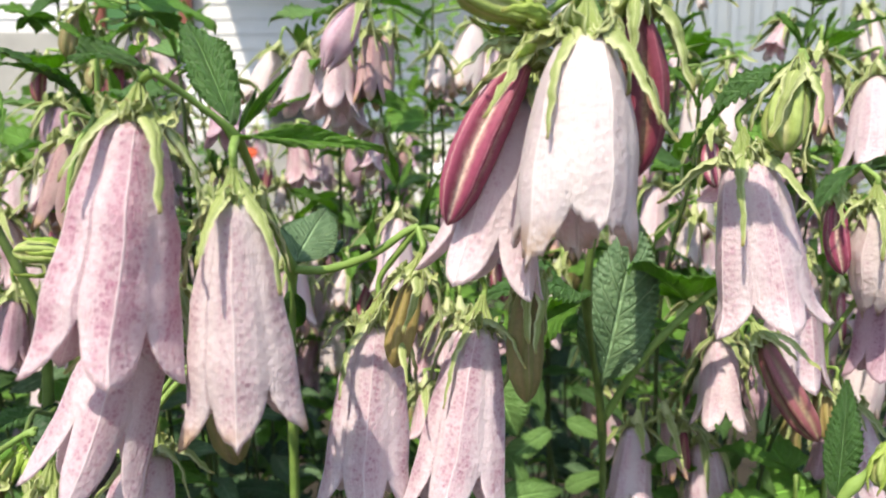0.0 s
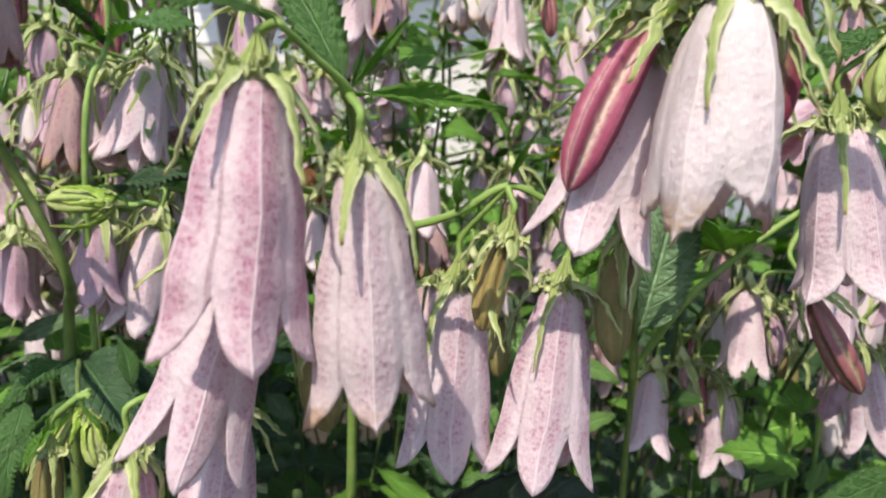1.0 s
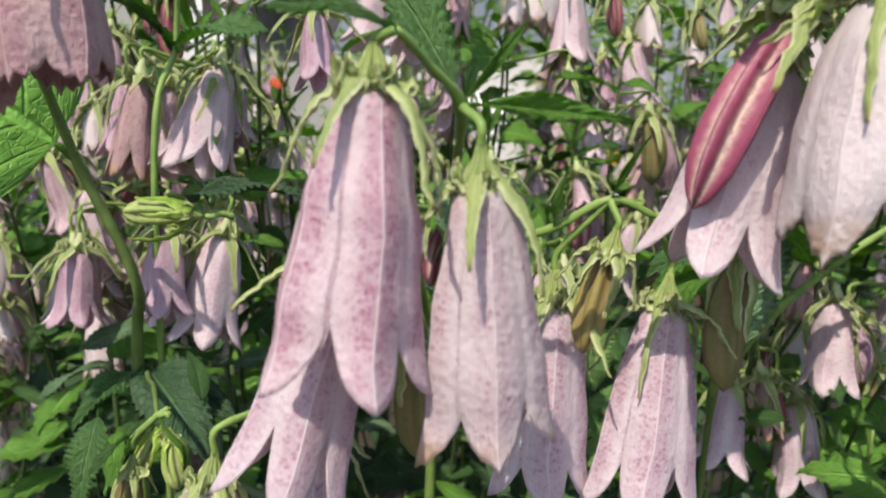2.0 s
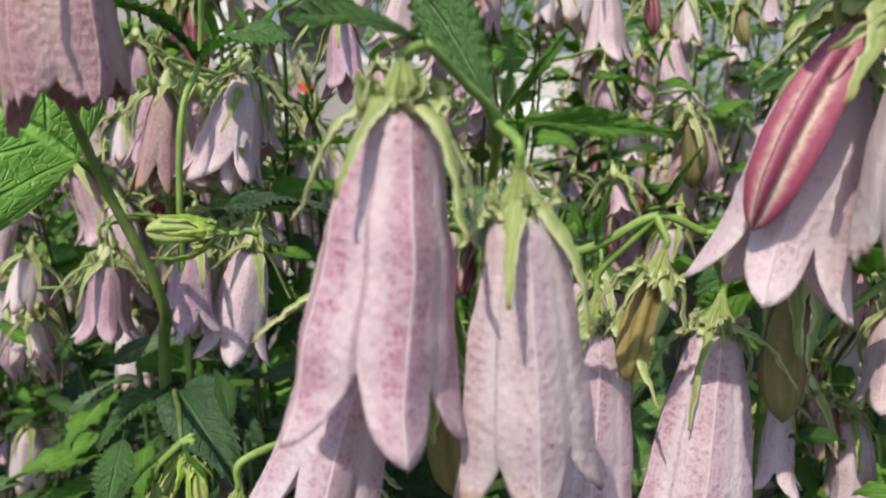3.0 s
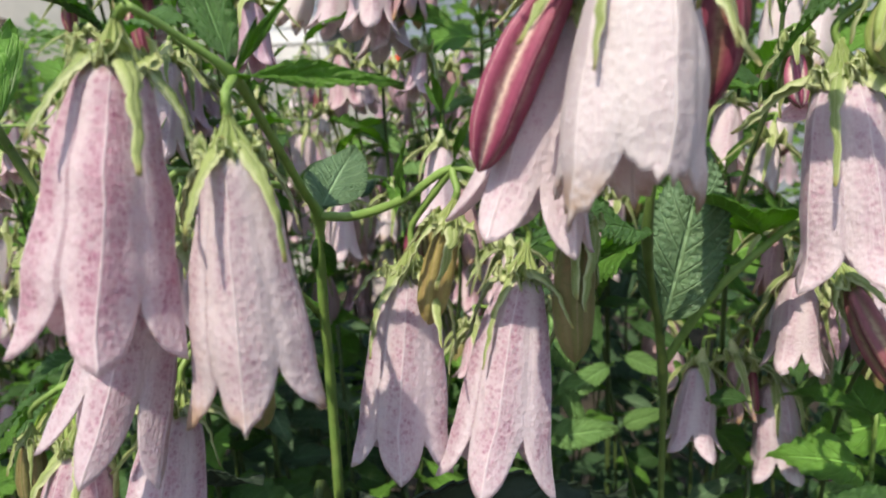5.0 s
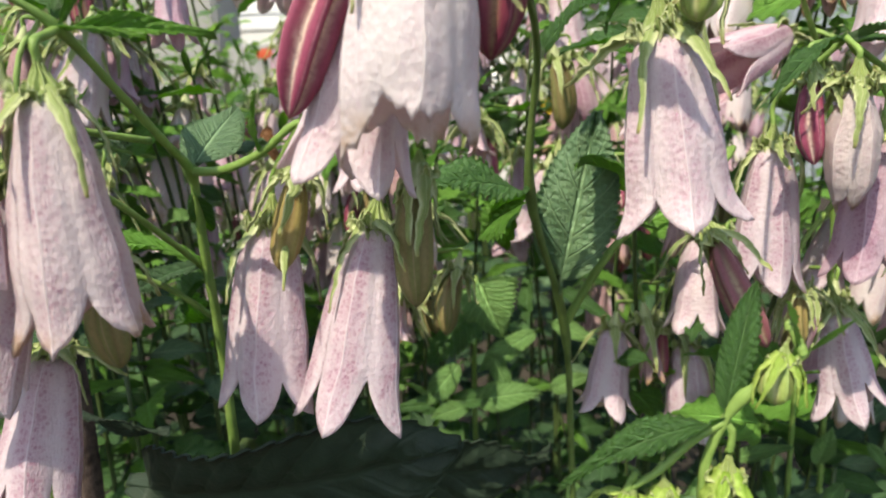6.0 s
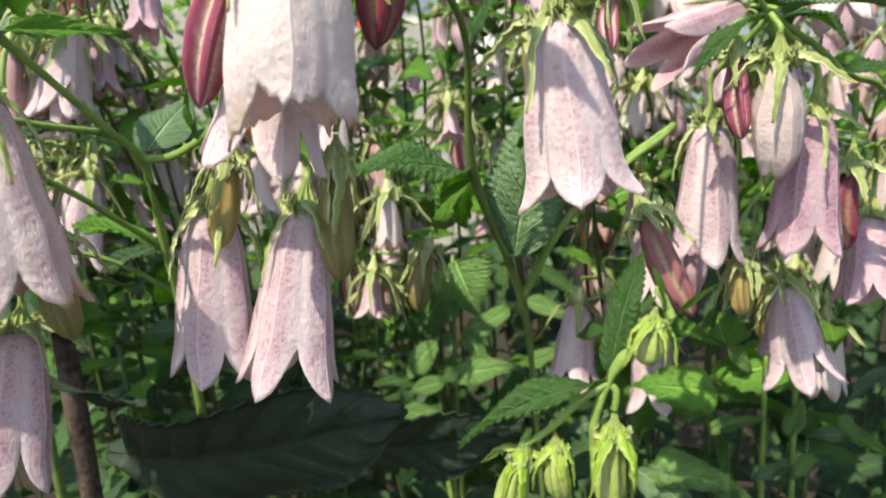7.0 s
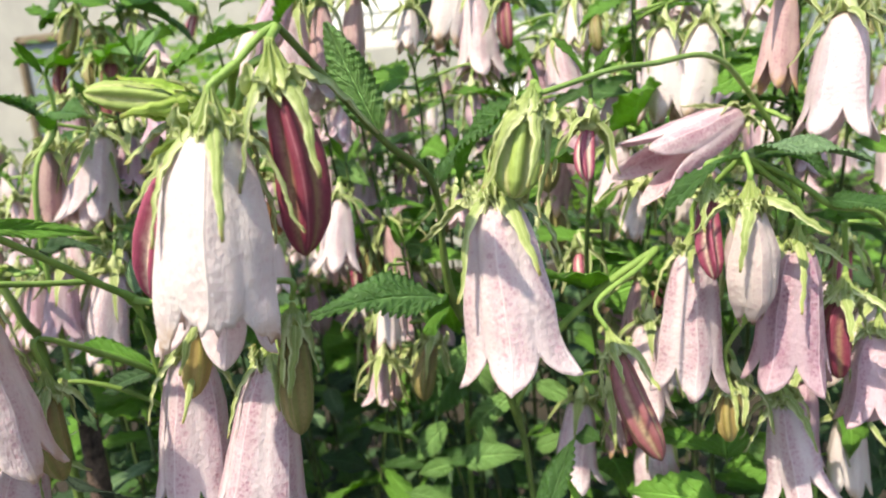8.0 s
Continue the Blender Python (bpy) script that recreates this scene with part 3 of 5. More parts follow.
def facing(top, tip, right, eye=(-0.011, 0.022, 0.61)):
    """The spin that brings the middle of a lobe, or the hollow of a bud, to so many degrees right of the way to the eye."""
    d = hang(top, tip)[0].to_3x3().inverted() @ (Vector(eye) - Vector(top))
    return math.degrees(math.atan2(d.y, d.x)) - 36 + right


def stalk(plant, top, up, node, r=0.00075, material=STEM):
    a = Vector(top) + up * 0.0055
    b = Vector(node)
    reach = (b - a).length
    pts = [a, a + up * min(0.009, reach * 0.25), a.lerp(b, 0.6) + Vector((0, 0, min(0.005, reach * 0.10))), b]
    link_part("pedicel", tube_mesh("pedicel", pts, r, r * 1.25, material, 8, 6), plant, Matrix.Identity(4))


def calyx_on(flower, m, sepals, seed, size=1.0, turn=0.0, cups=CALYCES, cup=1.0):
    """The green cup and five single sepals under a near flower."""
    rnd = random.Random(seed)
    scale = Matrix.Scale(size, 4)
    link_part("calyx", cups[seed % len(cups)], flower, m @ scale @ Matrix.Scale(cup, 4))
    for i in range(5):
        a = 2 * math.pi * (i + rnd.uniform(-0.10, 0.10)) / 5 + radians(turn)
        grown = Matrix.Diagonal((rnd.uniform(0.85, 1.12), rnd.uniform(0.75, 1.15), rnd.uniform(0.88, 1.15), 1))
        link_part("sepal", rnd.choice(sepals), flower, m @ Matrix.Rotation(a, 4, "Z") @ Matrix.Rotation(rnd.uniform(-0.12, 0.12), 4, "X") @ scale @ grown)


def bell(plant, top, tip, node, R, material, spin=0.0, seed=0, size=1.0, turn=36.0, label="", **shape):
    """A near bell flower with its calyx, sepals and stalk."""
    m, up = hang(top, tip, spin)
    L = (Vector(top) - Vector(tip)).length
    f = link_part("flower", corolla(L, R, material, seed=seed, **shape), plant, m, label)
    calyx_on(f, m, SEPALS, seed, size, turn)
    stalk(plant, top, up, node)
    return f


def bud(plant, top, tip, node, R, material, spin=0.0, seed=0, size=1.0, label="", sepals=None, **shape):
    m, up = hang(top, tip, spin)
    L = (Vector(top) - Vector(tip)).length
    f = link_part("bud", closed_bud(L, R, material, seed=seed, **shape), plant, m, label)
    calyx_on(f, m, sepals or BUD_SEPALS, seed, size, 36, BUD_CUPS, 0.72 if sepals else 0.95)
    stalk(plant, top, up, node)
    return f


def far_flower(plant, top, tip, node, mesh, calyx, spin=0.0, girth=1.0):
    m, up = hang(top, tip, spin)
    L = (Vector(top) - Vector(tip)).length / UNIT
    f = link_part("bud" if mesh.name.startswith("bud") else "flower", mesh, plant, m @ Matrix.Diagonal((L * girth, L * girth, L, 1)))
    link_part("calyx", calyx, f, m)
    if node is not None:
        stalk(plant, top, up, node, 0.0007)


def leaf(plant, base, tip, kind, width=1.0, roll=0.0, pick=0, label="", normal=(-0.15, -0.45, 0.85), far=False):
    """A leaf from its foot to its point; roll: degrees round its own length."""
    y = Vector(tip) - Vector(base)
    L = y.length
    y.normalize()
    x = y.cross(Vector(normal)).normalized()
    z = x.cross(y)
    m = Matrix((x, y, z)).transposed().to_4x4()
    m = Matrix.Translation(base) @ m @ Matrix.Rotation(radians(roll), 4, "Y") @ Matrix.Diagonal((L * width, L, L, 1))
    pool = (FAR_LEAVES if far else LEAVES)[kind]
    return link_part("leaf", pool[pick % len(pool)], plant, m, label)


def stem(plant, points, r0, r1, material=STEM, name="stem", knots=()):
    link_part(name, tube_mesh(name, points, r0, r1, material, 10, 8, knots), plant, Matrix.Identity(4))


def plant_at(x, y, label, group="bellflowers in the bed"):
    return thing("bellflower_plant", (x, y, 0), label, "flower", group)


# ---- ground and house ----
SOIL = rough_material("soil", (0.020, 0.016, 0.012), (0.050, 0.040, 0.030), 9.0, 0.95, 0.8, 0.02)
SIDING = rough_material("siding_paint", (0.80, 0.80, 0.80), (0.72, 0.73, 0.74), 6.0, 0.5, 0.15, 0.002, (0.60, 0.60, 0.58))
PLASTER = rough_material("plaster", (0.78, 0.76, 0.73), (0.68, 0.66, 0.63), 5.0, 0.85, 0.4, 0.006, (0.34, 0.33, 0.31))
CONCRETE = rough_material("concrete", (0.44, 0.43, 0.41), (0.34, 0.33, 0.32), 7.0, 0.85, 0.5, 0.006, (0.25, 0.24, 0.22))
FRAME_RED = rough_material("red_paint", (0.28, 0.10, 0.07), (0.22, 0.07, 0.05), 10.0, 0.5)
# opaque green for the window pane: the reflection in the glass as a colour
GLASS_GREEN = rough_material("green_pane_reflection", (0.07, 0.20, 0.06), (0.05, 0.14, 0.05), 8.0, 0.35)
TIN = rough_material("painted_tin", (0.36, 0.40, 0.44), (0.30, 0.34, 0.38), 4.0, 0.45, 0.1, 0.002)
GREY_POT = rough_material("grey_plastic", (0.10, 0.10, 0.105), (0.15, 0.15, 0.155), 12.0, 0.5)
WOOD = rough_material("weathered_wood", (0.26, 0.20, 0.14), (0.18, 0.14, 0.10), 14.0, 0.8, 0.5)


def boxes(spans):
    """A bmesh of bevelled boxes, each given by its two corners."""
    bm = bmesh.new()
    for lo, hi in spans:
        m = Matrix.Translation([(a + b) / 2 for a, b in zip(lo, hi)]) @ Matrix.Diagonal([b - a for a, b in zip(lo, hi)] + [1])
        bmesh.ops.create_cube(bm, size=1, matrix=m)
    size = min(b - a for lo, hi in spans for a, b in zip(lo, hi))
    bmesh.ops.bevel(bm, geom=bm.edges[:], offset=min(0.012, size * 0.2), segments=2, affect="EDGES")
    return bm


def free_mesh(name, bm, material):
    me = bpy.data.meshes.new(name)
    bm.to_mesh(me)
    bm.free()
    me.materials.append(material)
    return new(name, me)


def build_ground():
    nx = 60
    verts, faces = [], []
    line = [(-1 if i < nx / 2 else 1) * (abs(2 * i / (nx - 1) - 1) ** 3) * 60 for i in range(nx)]
    for y in line:
        for x in line:
            d = math.hypot(x, y)
            h = 0.02 * noise.noise(Vector((x * 3, y * 3, 0))) + 0.012 * noise.noise(Vector((x * 11, y * 11, 4)))
            verts.append((x, y, h - 0.02))
    for j in range(nx - 1):
        for i in range(nx - 1):
            faces.append((j * nx + i, j * nx + i + 1, (j + 1) * nx + i + 1, (j + 1) * nx + i))
    tagged(new("ground", mesh_of("ground", verts, faces, SOIL)), "dark crumbly garden soil under the flower bed", "ground", kind="structure")


def build_house():
    wall = tagged(free_mesh("wall_house", boxes([((-7, 5.45, 1.16), (0.9, 5.60, 4.2))]), PLASTER), "house wall clad with white clapboards", "wall", kind="structure")
    base = boxes([((-7, 5.42, -0.1), (0.9, 5.60, 1.155))])
    tagged(free_mesh("wall_foundation", base, PLASTER), "pale rendered plinth of the house", "wall", kind="structure")
    for i in range(24):
        z = 1.18 + i * 0.115
        bm = bmesh.new()
        prof = [(5.432, z), (5.430, z + 0.006), (5.441, z + 0.118), (5.448, z + 0.118), (5.448, z)]
        a = [bm.verts.new((-7, y, h)) for y, h in prof]
        b = [bm.verts.new((0.9, y, h)) for y, h in prof]
        for k in range(5):
            bm.faces.new((a[k], b[k], b[(k + 1) % 5], a[(k + 1) % 5]))
        bm.faces.new(a[::-1])
        bm.faces.new(b)
        bmesh.ops.recalc_face_normals(bm, faces=bm.faces[:])
        part("siding_board", bm, SIDING, wall)
    # unseen eave, added so that its shadow falls slantwise across the clapboards
    eave = boxes([((-1.78, 4.62, 2.50), (1.1, 5.60, 2.60))])
    tagged(free_mesh("roof_eave", eave, WOOD), "added wooden eave out of view that shades the clapboards", "roof", kind="structure")
    win = thing("window_1", (-2.15, 5.33, 1.95), "small window with red-brown frame and pane coloured green for its reflection", "window", kind="structure")
    for lo, hi in (((-2.62, 5.30, 1.80), (-2.54, 5.38, 2.7)), ((-1.98, 5.30, 1.80), (-1.90, 5.38, 2.7)), ((-2.54, 5.30, 1.80), (-1.98, 5.38, 1.87)), ((-2.54, 5.30, 2.62), (-1.98, 5.38, 2.7))):
        part("window_frame", boxes([(lo, hi)]), FRAME_RED, win)
    # this part is the pane; its green paints the reflection in the glass
    part("shutter", boxes([((-2.54, 5.335, 1.87), (-1.98, 5.37, 2.62))]), GLASS_GREEN, win)
    shed = tagged(free_mesh("wall_shed", boxes([((0.95, 4.7, -0.1), (6, 4.85, 3.6))]), TIN), "shed wall of pale blue-grey painted tin", "wall", kind="structure")
    for i in range(34):
        x = 0.99 + i * 0.15
        part("rib", boxes([((x, 4.655, 0.0), (x + 0.055, 4.70, 3.6))]), TIN, shed)
    for k, (lo, hi, mat, text) in enumerate([((-7, 9, -0.1), (8, 9.2, 5), PLASTER, "pale rendered wall closing the yard"), ((-7.2, -6, -0.1), (-7, 9, 3), CONCRETE, "grey concrete boundary wall"),
                                            ((8, -6, -0.1), (8.2, 9, 3), CONCRETE, "grey concrete boundary wall")]):
        tagged(free_mesh(("wall_north", "wall_west", "wall_east")[k], boxes([(lo, hi)]), mat), text, "wall", kind="structure")
    low = boxes([((-3.4, 2.6, -0.05), (-1.05, 2.85, 1.22))])
    tagged(free_mesh("wall_low", low, CONCRETE), "low grey concrete garden wall", "wall", kind="structure")


build_ground()
build_house()

# ---- the near plants ----
P1 = plant_at(-0.045, 0.215, "pink spotted bellflower with large hanging bells and narrow buds")
NA1, NA2 = (-0.0415, 0.140, 0.6125), (-0.0520, 0.126, 0.6230)
N2A, N2B, N2C = (-0.0405, 0.185, 0.5815), (-0.0175, 0.175, 0.5865), (-0.0060, 0.171, 0.5935)
stem(P1, [(-0.045, 0.215, 0), (-0.046, 0.212, 0.3), (-0.0445, 0.203, 0.50), (-0.0430, 0.194, 0.555), (-0.0415, 0.189, 0.572), N2A, (-0.0407, 0.174, 0.5893), (-0.0410, 0.157, 0.6010), NA1, (-0.047, 0.133, 0.6185), NA2], 0.0017, 0.0006, STEM, knots=(0.5, 0.8))
stem(P1, [N2A, (-0.030, 0.181, 0.582), N2B, N2C, (0.004, 0.170, 0.590)], 0.0012, 0.0008, STEM, "branch")
bell(P1, (-0.0560, 0.1280, 0.6150), (-0.0605, 0.1225, 0.5675), NA2, 0.0096, PINK, facing((-0.0560, 0.1280, 0.6150), (-0.0605, 0.1225, 0.5675), 2), 11, 0.95, 56, lobe=0.27, flare=0.10, curl=0.12, shape=CONE, wild=0.0009)
bell(P1, (-0.0385, 0.1290, 0.6005), (-0.0368, 0.1290, 0.5530), NA1, 0.0086, AGING, facing((-0.0385, 0.1290, 0.6005), (-0.0368, 0.1290, 0.5530), -8), 12, 0.82, 14, lobe=0.25, flare=0.20, shape=CONE, crumple=0.22, point=0.55, label="faded pink bell with browned lobe tips")
bell(P1, (-0.0620, 0.1480, 0.5830), (-0.0747, 0.1410, 0.5383), (-0.045, 0.175, 0.590), 0.0088, BLUSH, -18, 13, 1.0, 10, lobe=0.32, flare=0.10, shape=CONE)
bell(P1, (-0.0710, 0.1650, 0.5400), (-0.0760, 0.1560, 0.4970), (-0.0660, 0.178, 0.556), 0.0085, BLUSH, 25, 14, 0.9, 10, lobe=0.28, flare=0.2, shape=BELL)
bell(P1, (-0.0919, 0.1580, 0.5333), (-0.0959, 0.1550, 0.4903), (-0.0740, 0.172, 0.548), 0.0086, PINK, 25, 15, 0.85, 10, lobe=0.28, flare=0.2, shape=BELL)
stem(P1, [(-0.0445, 0.203, 0.535), (-0.055, 0.190, 0.550), (-0.0660, 0.178, 0.557), (-0.0740, 0.172, 0.548)], 0.0009, 0.0006, STEM, "branch")
leaf(P1, NA1, (-0.0590, 0.160, 0.6470), "green", 0.68, 10, 0, normal=(0.2, -1, 0.2))
leaf(P1, NA1, (-0.0110, 0.139, 0.6110), "young", 0.62, 40, 0)
leaf(P1, NA1, (-0.0300, 0.140, 0.6270), "young", 0.5, 60, 0)
leaf(P1, NA1, (-0.0375, 0.146, 0.6245), "green", 0.4, 60, 0)
leaf(P1, NA2, (-0.0780, 0.138, 0.6320), "narrow", 0.9, -30, 1)
bell(P1, (-0.0168, 0.1760, 0.5693), (-0.0200, 0.1720, 0.5228), N2C, 0.0090, BLUSH, facing((-0.0168, 0.1760, 0.5693), (-0.0200, 0.1720, 0.5228), 0), 21, 0.95, 0, lobe=0.22, flare=0.14, shape=BELL)
bell(P1, (0.0092, 0.1740, 0.5691), (0.0024, 0.1660, 0.5216), (0.004, 0.170, 0.590), 0.0092, BLUSH, facing((0.0092, 0.1740, 0.5691), (0.0024, 0.1660, 0.5216), 0), 22, 0.95, 0, lobe=0.28, flare=0.22, shape=CONE)
bud(P1, (-0.0065, 0.1670, 0.5820), (-0.0118, 0.1660, 0.5595), N2C, 0.0035, BROWN, 0, 23, 0.85)
bud(P1, (0.0215, 0.1650, 0.5820), (0.0200, 0.1640, 0.5515), (0.004, 0.170, 0.590), 0.0044, OLIVE, 0, 24, 0.9, sepals=HUG_SEPALS, star=0.08)
bud(P1, (-0.0480, 0.1560, 0.5650), (-0.0470, 0.1540, 0.5400), (-0.0445, 0.200, 0.550), 0.0042, OLIVE, 0, 25, 0.9)
leaf(P1, N2A, (-0.030, 0.215, 0.592), "grey", 1.0, 0, 1, normal=(0, -0.6, 0.8))
leaf(P1, N2A, (-0.0343, 0.2050, 0.5988), "grey", 1.6, 0, 2, normal=(0.1, -0.85, 0.5))
leaf(P1, (-0.0410, 0.186, 0.577), (-0.0410, 0.1950, 0.5614), "green", 1.1, 0, 0, normal=(0.2, -0.95, 0.2))
leaf(P1, (-0.0430, 0.194, 0.555), (-0.0778, 0.2000, 0.5628), "young", 0.9, 0, 0)
leaf(P1, (-0.0430, 0.194, 0.555), (-0.0674, 0.1900, 0.5502), "darkened", 0.9, 0, 1, normal=(0.2, -0.6, 0.7))
leaf(P1, (-0.0430, 0.195, 0.550), (-0.0768, 0.2300, 0.5291), "green", 1.0, 0, 1, normal=(0, -0.8, 0.5))
leaf(P1, N2B, (-0.0165, 0.168, 0.6010), "young", 0.6, 30, 0)
leaf(P1, N2C, (0.0000, 0.165, 0.6080), "young", 0.4, 40, 0)

P3 = plant_at(0.075, 0.300, "bellflower with pale hanging bells and maroon buds")
N3, N2, N3U, N3T = (0.0600, 0.2570, 0.5165), (0.0473, 0.2262, 0.5684), (0.0489, 0.2078, 0.6077), (0.0369, 0.145, 0.6494)
stem(P3, [(0.075, 0.300, 0), (0.070, 0.290, 0.30), (0.064, 0.270, 0.46), N3, N2, N3U, (0.0450, 0.178, 0.6240), (0.0400, 0.157, 0.6400), N3T], 0.0014, 0.0008, STEM_OLIVE, knots=(0.375, 0.5))
NW = (0.0305, 0.1385, 0.6425)
stem(P3, [N3T, (0.0345, 0.1420, 0.6475), NW], 0.0009, 0.0007, STEM, "branch")
stem(P3, [N3, (0.075, 0.250, 0.545), (0.095, 0.245, 0.567), (0.112, 0.244, 0.580)], 0.0016, 0.0011, STEM, "branch")
W = bell(P3, (0.0269, 0.1330, 0.6310), (0.0239, 0.1300, 0.5880), NW, 0.0101, PALE, facing((0.0269, 0.1330, 0.6310), (0.0239, 0.1300, 0.5880), -32), 31, 1.05, 48, lobe=0.19, flare=0.03, shape=SACK, crumple=0.62, point=0.55, torn=((0, 1.03), (1, 0.88), (4, 0.97)), label="fading white bell with brown torn lobes")
bell(P3, (0.0178, 0.1520, 0.6226), (0.0079, 0.1500, 0.5800), NW, 0.0090, PALE_PINK, facing((0.0178, 0.1520, 0.6226), (0.0079, 0.1500, 0.5800), -20), 32, 1.0, 0, lobe=0.30, flare=0.18, curl=0.12, shape=BELL)
bud(P3, (0.0174, 0.1430, 0.6297), (0.0008, 0.1415, 0.5950), NW, 0.0039, MAROON, facing((0.0174, 0.1430, 0.6297), (0.0008, 0.1415, 0.5950), -4), 33, 1.05, star=0.34, twist=0.12)
bud(P3, (0.0378, 0.1400, 0.6390), (0.0385, 0.1420, 0.6040), N3T, 0.0047, DUSKY, 20, 34, 1.1, star=0.2)
leaf(P3, N2, (0.0140, 0.190, 0.5810), "green", 1.0, 0, 0, normal=(0, -0.55, 0.8))
leaf(P3, N2, (0.0335, 0.265, 0.5520), "young", 1.3, 10, 1, normal=(0, -0.7, 0.7))
stem(P3, [N3, (0.0590, 0.2535, 0.5240), (0.0578, 0.2500, 0.5330)], 0.0010, 0.0008, STEM, "petiole")
leaf(P3, (0.0575, 0.250, 0.5309), (0.0694, 0.245, 0.5935), "grey", 1.22, 0, 0, normal=(-0.05, -0.95, 0.34))
leaf(P3, N3T, (0.0150, 0.138, 0.6440), "young", 0.55, 20, 0)
bud(P3, (0.0177, 0.1400, 0.6359), (0.0018, 0.1310, 0.6395), (0.0340, 0.147, 0.6440), 0.0028, GREEN_BUD, 0, 35, 0.95, sepals=YOUNG_SEPALS, label="fresh green bud wrapped in pale sepals")
leaf(P3, N3U, (0.0705, 0.215, 0.6325), "green", 0.8, 0, 1)
leaf(P3, (0.0450, 0.178, 0.6240), (0.0349, 0.1720, 0.6534), "pale", 1.0, 0, 0, normal=(0.1, -0.9, 0.4))
# leaf with its tip set out of view, to cast shade on P4's bell
leaf(P3, N3T, (0.0610, 0.122, 0.6590), "young", 0.9, 0, 1, normal=(-0.25, -0.3, 0.9))

P4 = plant_at(0.190, 0.330, "bellflower with one pale mauve bell and green bud")
N4 = (0.0849, 0.165, 0.6325)
stem(P4, [(0.190, 0.330, 0), (0.185, 0.325, 0.35), (0.172, 0.310, 0.56), (0.140, 0.275, 0.632), (0.1076, 0.210, 0.6373), N4], 0.0015, 0.0006, STEM)
bell(P4, (0.0732, 0.1690, 0.6102), (0.0780, 0.1650, 0.5667), N4, 0.0094, PALE_PINK, facing((0.0732, 0.1690, 0.6102), (0.0780, 0.1650, 0.5667), 0, (0.08, 0.015, 0.62)), 41, 1.0, 0, lobe=0.23, flare=0.26, curl=0.25, crumple=0.10, point=0.55, shape=BELL)
bud(P4, (0.0825, 0.1640, 0.6290), (0.0785, 0.1610, 0.6110), N4, 0.0046, GREEN_BUD, 0, 42, 1.15, sepals=HUG_SEPALS)
leaf(P4, N4, (0.0560, 0.176, 0.6180), "green", 0.7, 0, 1)
leaf(P4, N4, (0.0800, 0.168, 0.6450), "young", 0.6, 30, 0)

P5 = plant_at(0.215, 0.290, "bellflower with clustered pink bells, some withering")
N5 = (0.1345, 0.224, 0.6110)
stem(P5, [(0.215, 0.290, 0), (0.210, 0.285, 0.35), (0.190, 0.262, 0.56), (0.158, 0.236, 0.595), N5], 0.0017, 0.0008, STEM)
bell(P5, (0.1223, 0.2400, 0.5806), (0.1201, 0.2350, 0.5350), N5, 0.0086, BLUSH, 15, 51, 0.9, 20, lobe=0.24, flare=0.22, shape=BELL)
bud(P5, (0.1250, 0.2210, 0.6010), (0.1262, 0.2180, 0.5765), N5, 0.0030, MAROON, 0, 52, 0.85, star=0.35)
bell(P5, (0.1350, 0.2165, 0.5990), (0.1358, 0.2175, 0.5605), N5, 0.0070, FADED, 0, 53, 0.9, 10, lobe=0.20, flare=0.0, shape=SHUT, crumple=0.7, wild=0.0012, label="withered cream bell with brown mouth")
bell(P5, (0.1504, 0.2320, 0.5827), (0.1489, 0.2300, 0.5400), N5, 0.0088, MAUVE, -18, 54, 0.85, 10, lobe=0.24, flare=0.28, shape=BELL)
bell(P5, (0.1535, 0.2580, 0.5224), (0.1601, 0.2540, 0.4844), (0.160, 0.250, 0.555), 0.0084, BLUSH, -18, 55, 0.9, 10, lobe=0.32, flare=0.30, shape=SLIM)
bud(P5, (0.0985, 0.2120, 0.5575), (0.1105, 0.2000, 0.5290), (0.112, 0.244, 0.580), 0.0043, SPENT, 0, 56, 0.9, label="slender brown spent bud")
bud(P5, (0.1331, 0.2380, 0.5336), (0.1334, 0.2360, 0.5166), (0.150, 0.240, 0.575), 0.0030, BROWN, 0, 50, 0.6)
bell(P5, (0.1850, 0.2680, 0.5430), (0.1820, 0.2590, 0.5120), (0.180, 0.258, 0.570), 0.0084, MAUVE, 20, 57, 0.9, 10, lobe=0.28, flare=0.30, shape=BELL)
bud(P5, (0.1670, 0.2440, 0.5640), (0.1660, 0.2420, 0.5370), (0.165, 0.240, 0.588), 0.0046, DUSKY, 0, 58, 1.0)
bell(P5, (0.1434, 0.2960, 0.6172), (0.1064, 0.2600, 0.6020), (0.160, 0.290, 0.615), 0.0090, PINK, 30, 59, 0.8, 10, lobe=0.34, flare=0.12, shape=BELL, label="open bell tipped on its side")
leaf(P5, N5, (0.1630, 0.230, 0.6080), "green", 0.8, 10, 1)
leaf(P5, N5, (0.1620, 0.206, 0.6150), "grey", 0.95, 0, 1, normal=(0, -0.12, 1))
leaf(P5, (0.158, 0.236, 0.595), (0.1850, 0.230, 0.5930), "green", 1.0, 0, 0)
leaf(P5, N5, (0.1080, 0.205, 0.6010), "narrow", 0.9, 0, 1)

P6 = plant_at(0.105, 0.150, "young bellflower tip with fresh green buds")
N6 = (0.0820, 0.1410, 0.5355)
stem(P6, [(0.105, 0.150, 0), (0.104, 0.152, 0.3), (0.098, 0.152, 0.44), (0.083, 0.145, 0.500), (0.0790, 0.142, 0.522), N6, (0.0870, 0.139, 0.5440), (0.0935, 0.136, 0.5510)], 0.0015, 0.0007, STEM, knots=(0.8,))
stem(P6, [N6, (0.0760, 0.1405, 0.5315), (0.0700, 0.1400, 0.5255), (0.0640, 0.1395, 0.5215)], 0.0009, 0.0007, STEM, "branch")
